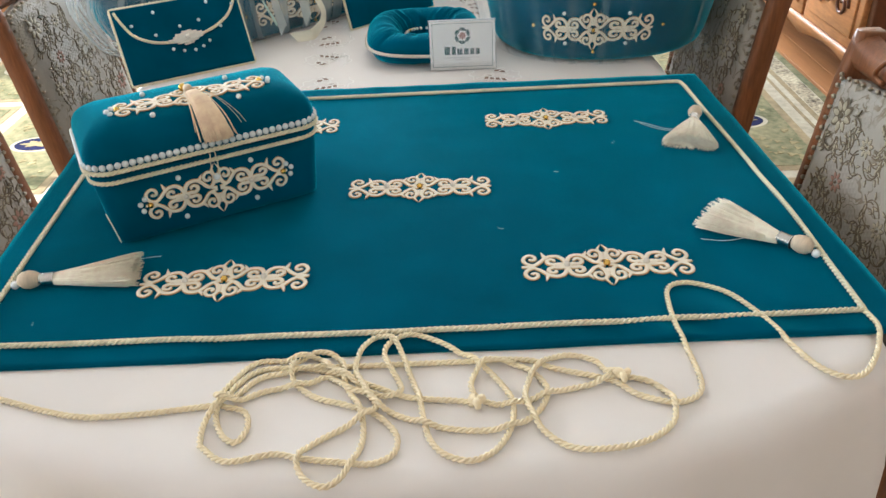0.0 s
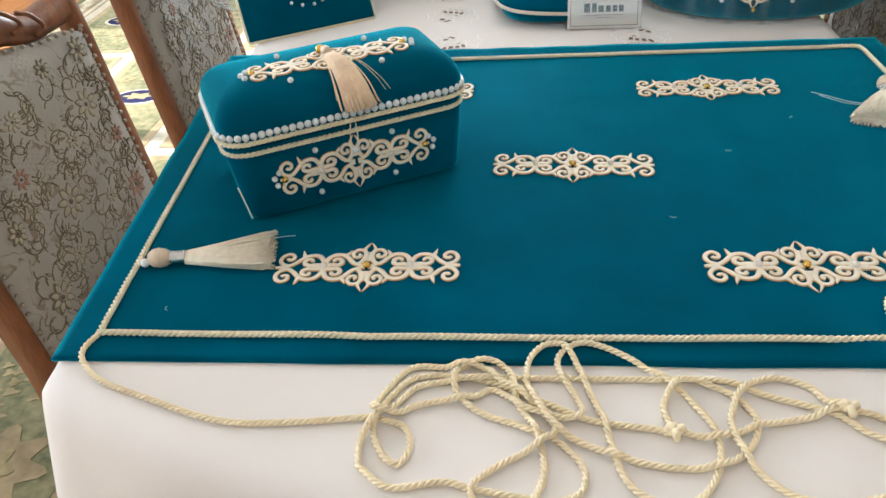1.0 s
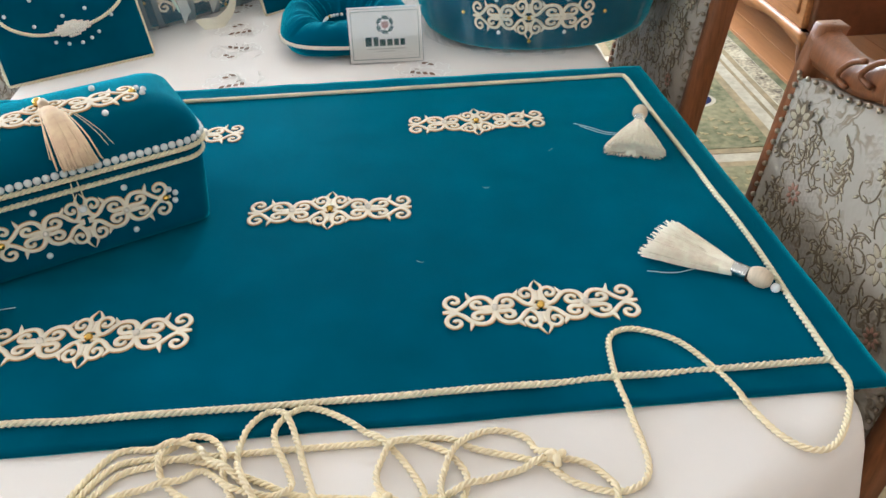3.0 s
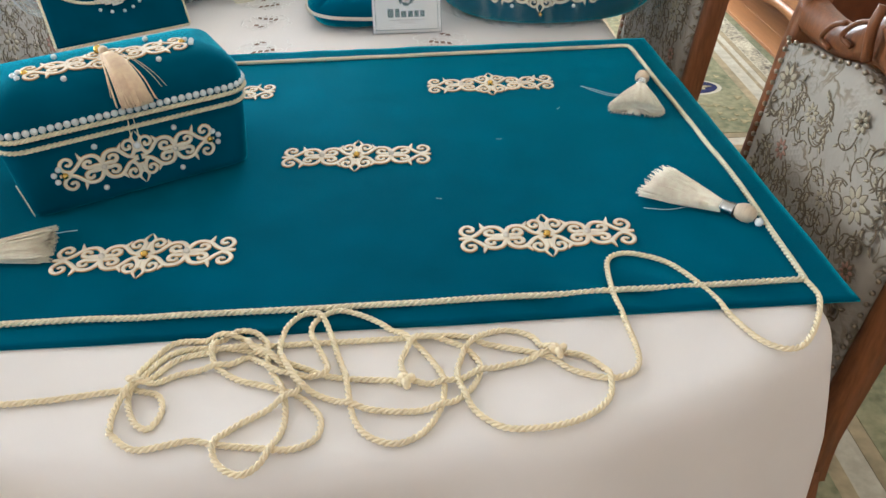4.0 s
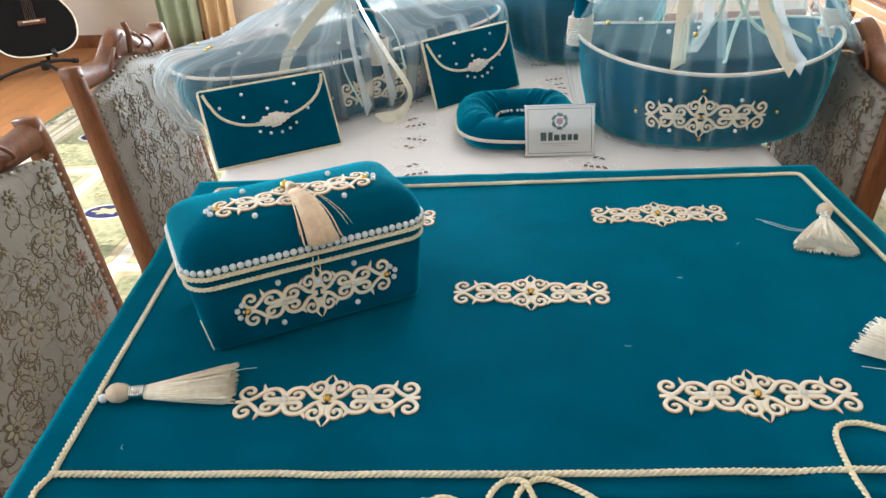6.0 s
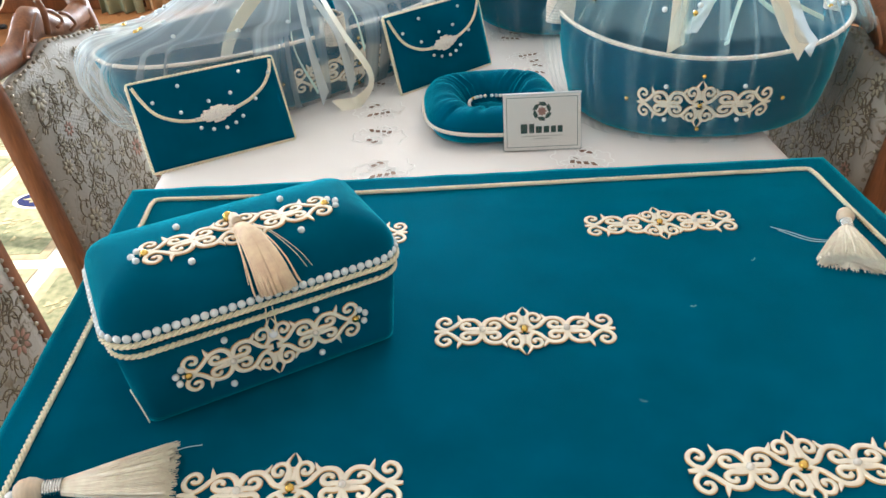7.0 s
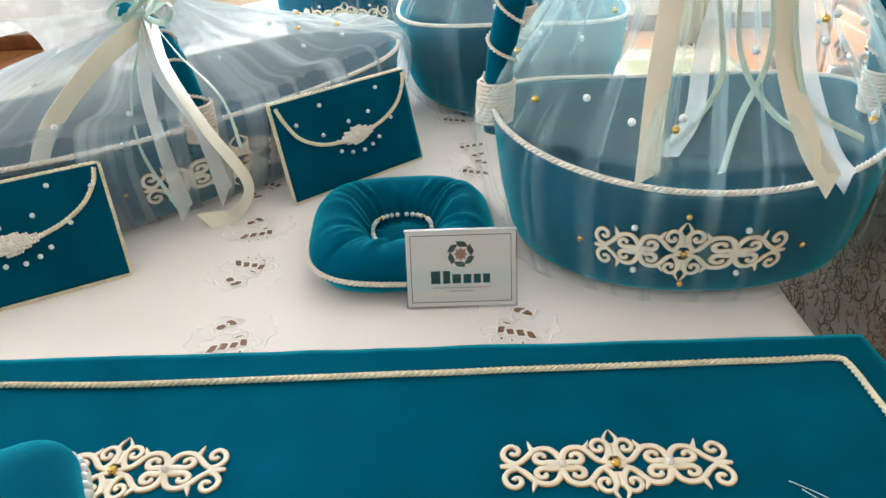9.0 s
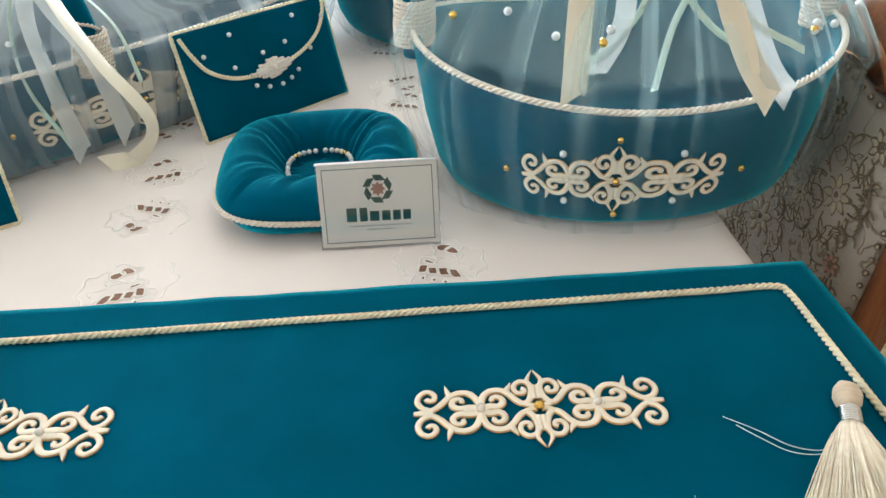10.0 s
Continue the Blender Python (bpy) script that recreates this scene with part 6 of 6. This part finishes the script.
def body_outline(n=72, grow=0.0):
    out_ = []
    for k in range(n):
        q = 2 * math.pi * k / n
        z = .25 - .25 * math.cos(q)
        s = z / .5
        w = .22 * (math.sin(math.pi * min(1, s ** .62)) ** .5) * (1 - .20 * math.exp(-((s - .60) / .14) ** 2)) * (1 - .26 * s)
        out_.append(((w + grow) * (1 if q < math.pi else -1) * (1 if 0 < k % (n // 2) else 0), (z - .25) * (1 + grow * 4) + .25))
    return out_


ol = body_outline()
front_ = [(x, -.05, z) for x, z in ol]
back_ = [(x, .05, z) for x, z in ol]
part("body", (front_ + back_, [tuple(range(72)), tuple(range(143, 71, -1))] + [(k, 72 + k, 72 + (k + 1) % 72, (k + 1) % 72) for k in range(72)]), BLACK, guitar, smooth=False)
part("binding", tube(np.array([(x * 1.005, -.051, (z - .25) * 1.005 + .25) for x, z in ol]), .0045, 6, closed=True), BINDING, guitar, "ivory edge binding")
hole = part("soundhole", lathe([(.045, 0), (.05, .001), (.05, .002), (.001, .002)], 28), BLACK_RUBBER, guitar)
hole.matrix_basis = pose(0, -.05, .34, 90, 0, 0)
part("rosette", tube(np.array([(.056 * math.cos(q), -.0512, .34 + .056 * math.sin(q)) for q in np.linspace(0, 6.283, 41)[:-1]]), .002, 5, closed=True), BINDING, guitar)
part("bridge", block(-.065, .065, -.062, -.05, .155, .18, .004), OAK_DARK, guitar)
part("saddle", block(-.04, .04, -.066, -.061, .168, .174, .001), BINDING, guitar)
part("neck", block(-.024, .024, -.066, -.04, .42, 1.0, .006), OAK_DARK, guitar)
part("headstock", block(-.034, .034, -.06, -.042, 1.0, 1.16, .006), BLACK, guitar)
for k in range(6):
    part("string", tube(np.array([(-.022 + k * .0088, -.0685, .168), (-.018 + k * .0072, -.070, 1.0)]), .0009, 5), STRING, guitar)
stand = thing("guitar_stand", "black folding guitar stand with rubber feet", "stand", (gx, gy, FLOOR_Z))
part("upright", tube(np.array([(0, .05, .05), (0, .10, .5), (0, .16, .85)]), .011, 10), BLACK_RUBBER, stand)
part("hub", lathe([(.02, .03), (.026, .04), (.026, .075), (.02, .085)], 14), BLACK_RUBBER, stand)
for a_ in (-155, -35, 80):
    c, s = math.cos(radians(a_)), math.sin(radians(a_))
    lg = part("leg", tube(spread([(0, 0, .07), (.12 * c, .12 * s, .055), (.26 * c, .26 * s, .018)], .02), .011, 8), BLACK_RUBBER, stand)
    part("rubber_foot", tube(np.array([(.24 * c, .24 * s, .022), (.275 * c, .275 * s, .014)]), .0145, 8), BLACK_RUBBER, lg)
part("cradle", join(tube(spread([(-.13, -.09, .17), (-.13, -.07, .13), (-.06, .0, .12), (.06, .0, .12), (.13, -.07, .13), (.13, -.09, .17)], .02), .012, 8)), BLACK_RUBBER, stand)

# ---- curtains in the far corner ----


def curtain(x0, x1, y, z0, z1, mat, label, waves, amp=.03):
    n_ = 90
    rows_ = []
    for z in np.linspace(z0, z1, 12):
        row = []
        for i in range(n_ + 1):
            u = i / n_
            row.append((x0 + (x1 - x0) * u, y + amp * math.sin(u * waves * 6.283 + .5 * math.sin(u * 9)) * (1 - .25 * (z - z0) / (z1 - z0)), z))
        rows_.append(row + [(p[0], p[1] + .003, p[2]) for p in row[::-1]])
    return tagged(part("curtain", loft(rows_), mat), label, "curtain")


curtain(-2.20, -1.94, 4.90, FLOOR_Z + .005, 2.3, CURTAIN_G, "sage green satin curtain hanging to the floor", 3)
curtain(-1.935, -1.72, 4.93, FLOOR_Z + .005, 2.3, CURTAIN_T, "tan curtain lit by the window behind", 3)

# ---- parquet boards, nearest first ----
BOARD = {}
bw, bl = .095, 1.05
count = 0
rest = []
stretches = [(-3.6, -2.2, 2.4, 5.0), (1.28, 2.25, 1.4, 4.4)]
for ix in range(int((X1 - X0) / bw) + 1):
    x = X0 + ix * bw
    off = (ix * .37) % 1.0 * bl
    y = Y0 - off
    while y < Y1:
        y0, y1 = max(y, Y0), min(y + bl, Y1)
        xe = min(x + bw, X1)
        if y1 - y0 > .05 and xe - x > .02:
            near_ = any(a < x + bw and x < b and c < y1 and y0 < d for a, b, c, d in stretches)
            if near_ and count < 300:
                key = (round(xe - x, 3), round(y1 - y0, 3))
                if key not in BOARD:
                    BOARD[key] = shared("plank", block(.0008, key[0] - .0008, .0008, key[1] - .0008, -.012, 0, .0006, 1), PLANK, False)
                ob = new("plank", BOARD[key])
                ob.parent, ob.location = floor, (x, y0, FLOOR_Z)
                count += 1
            else:
                rest.append((x, xe, y0, y1))
        y += bl
V_, F_ = [], []
for x0, x1, y0, y1 in rest:
    n_ = len(V_)
    a_, b_, c_, d_ = x0 + .0008, x1 - .0008, y0 + .0008, y1 - .0008
    V_ += [(a_, c_, FLOOR_Z), (b_, c_, FLOOR_Z), (b_, d_, FLOOR_Z), (a_, d_, FLOOR_Z), (a_, c_, FLOOR_Z - .012), (b_, c_, FLOOR_Z - .012), (b_, d_, FLOOR_Z - .012), (a_, d_, FLOOR_Z - .012)]
    F_ += [(n_, n_ + 1, n_ + 2, n_ + 3), (n_, n_ + 4, n_ + 5, n_ + 1), (n_ + 1, n_ + 5, n_ + 6, n_ + 2), (n_ + 2, n_ + 6, n_ + 7, n_ + 3), (n_ + 3, n_ + 7, n_ + 4, n_)]
tagged(part("plank_field", (V_, F_), PLANK, floor, smooth=False), kind="stuff")

# ---- from plan units to metres ----
for me in {ob.data for ob in scene.objects if ob.type == "MESH"}:
    me.transform(Matrix.Scale(K, 4))
for ob in scene.objects:
    if ob.type in ("MESH", "EMPTY"):
        if ob.parent is None:
            ob.location = metres(ob.location)
        else:
            ob.location = ob.location * K
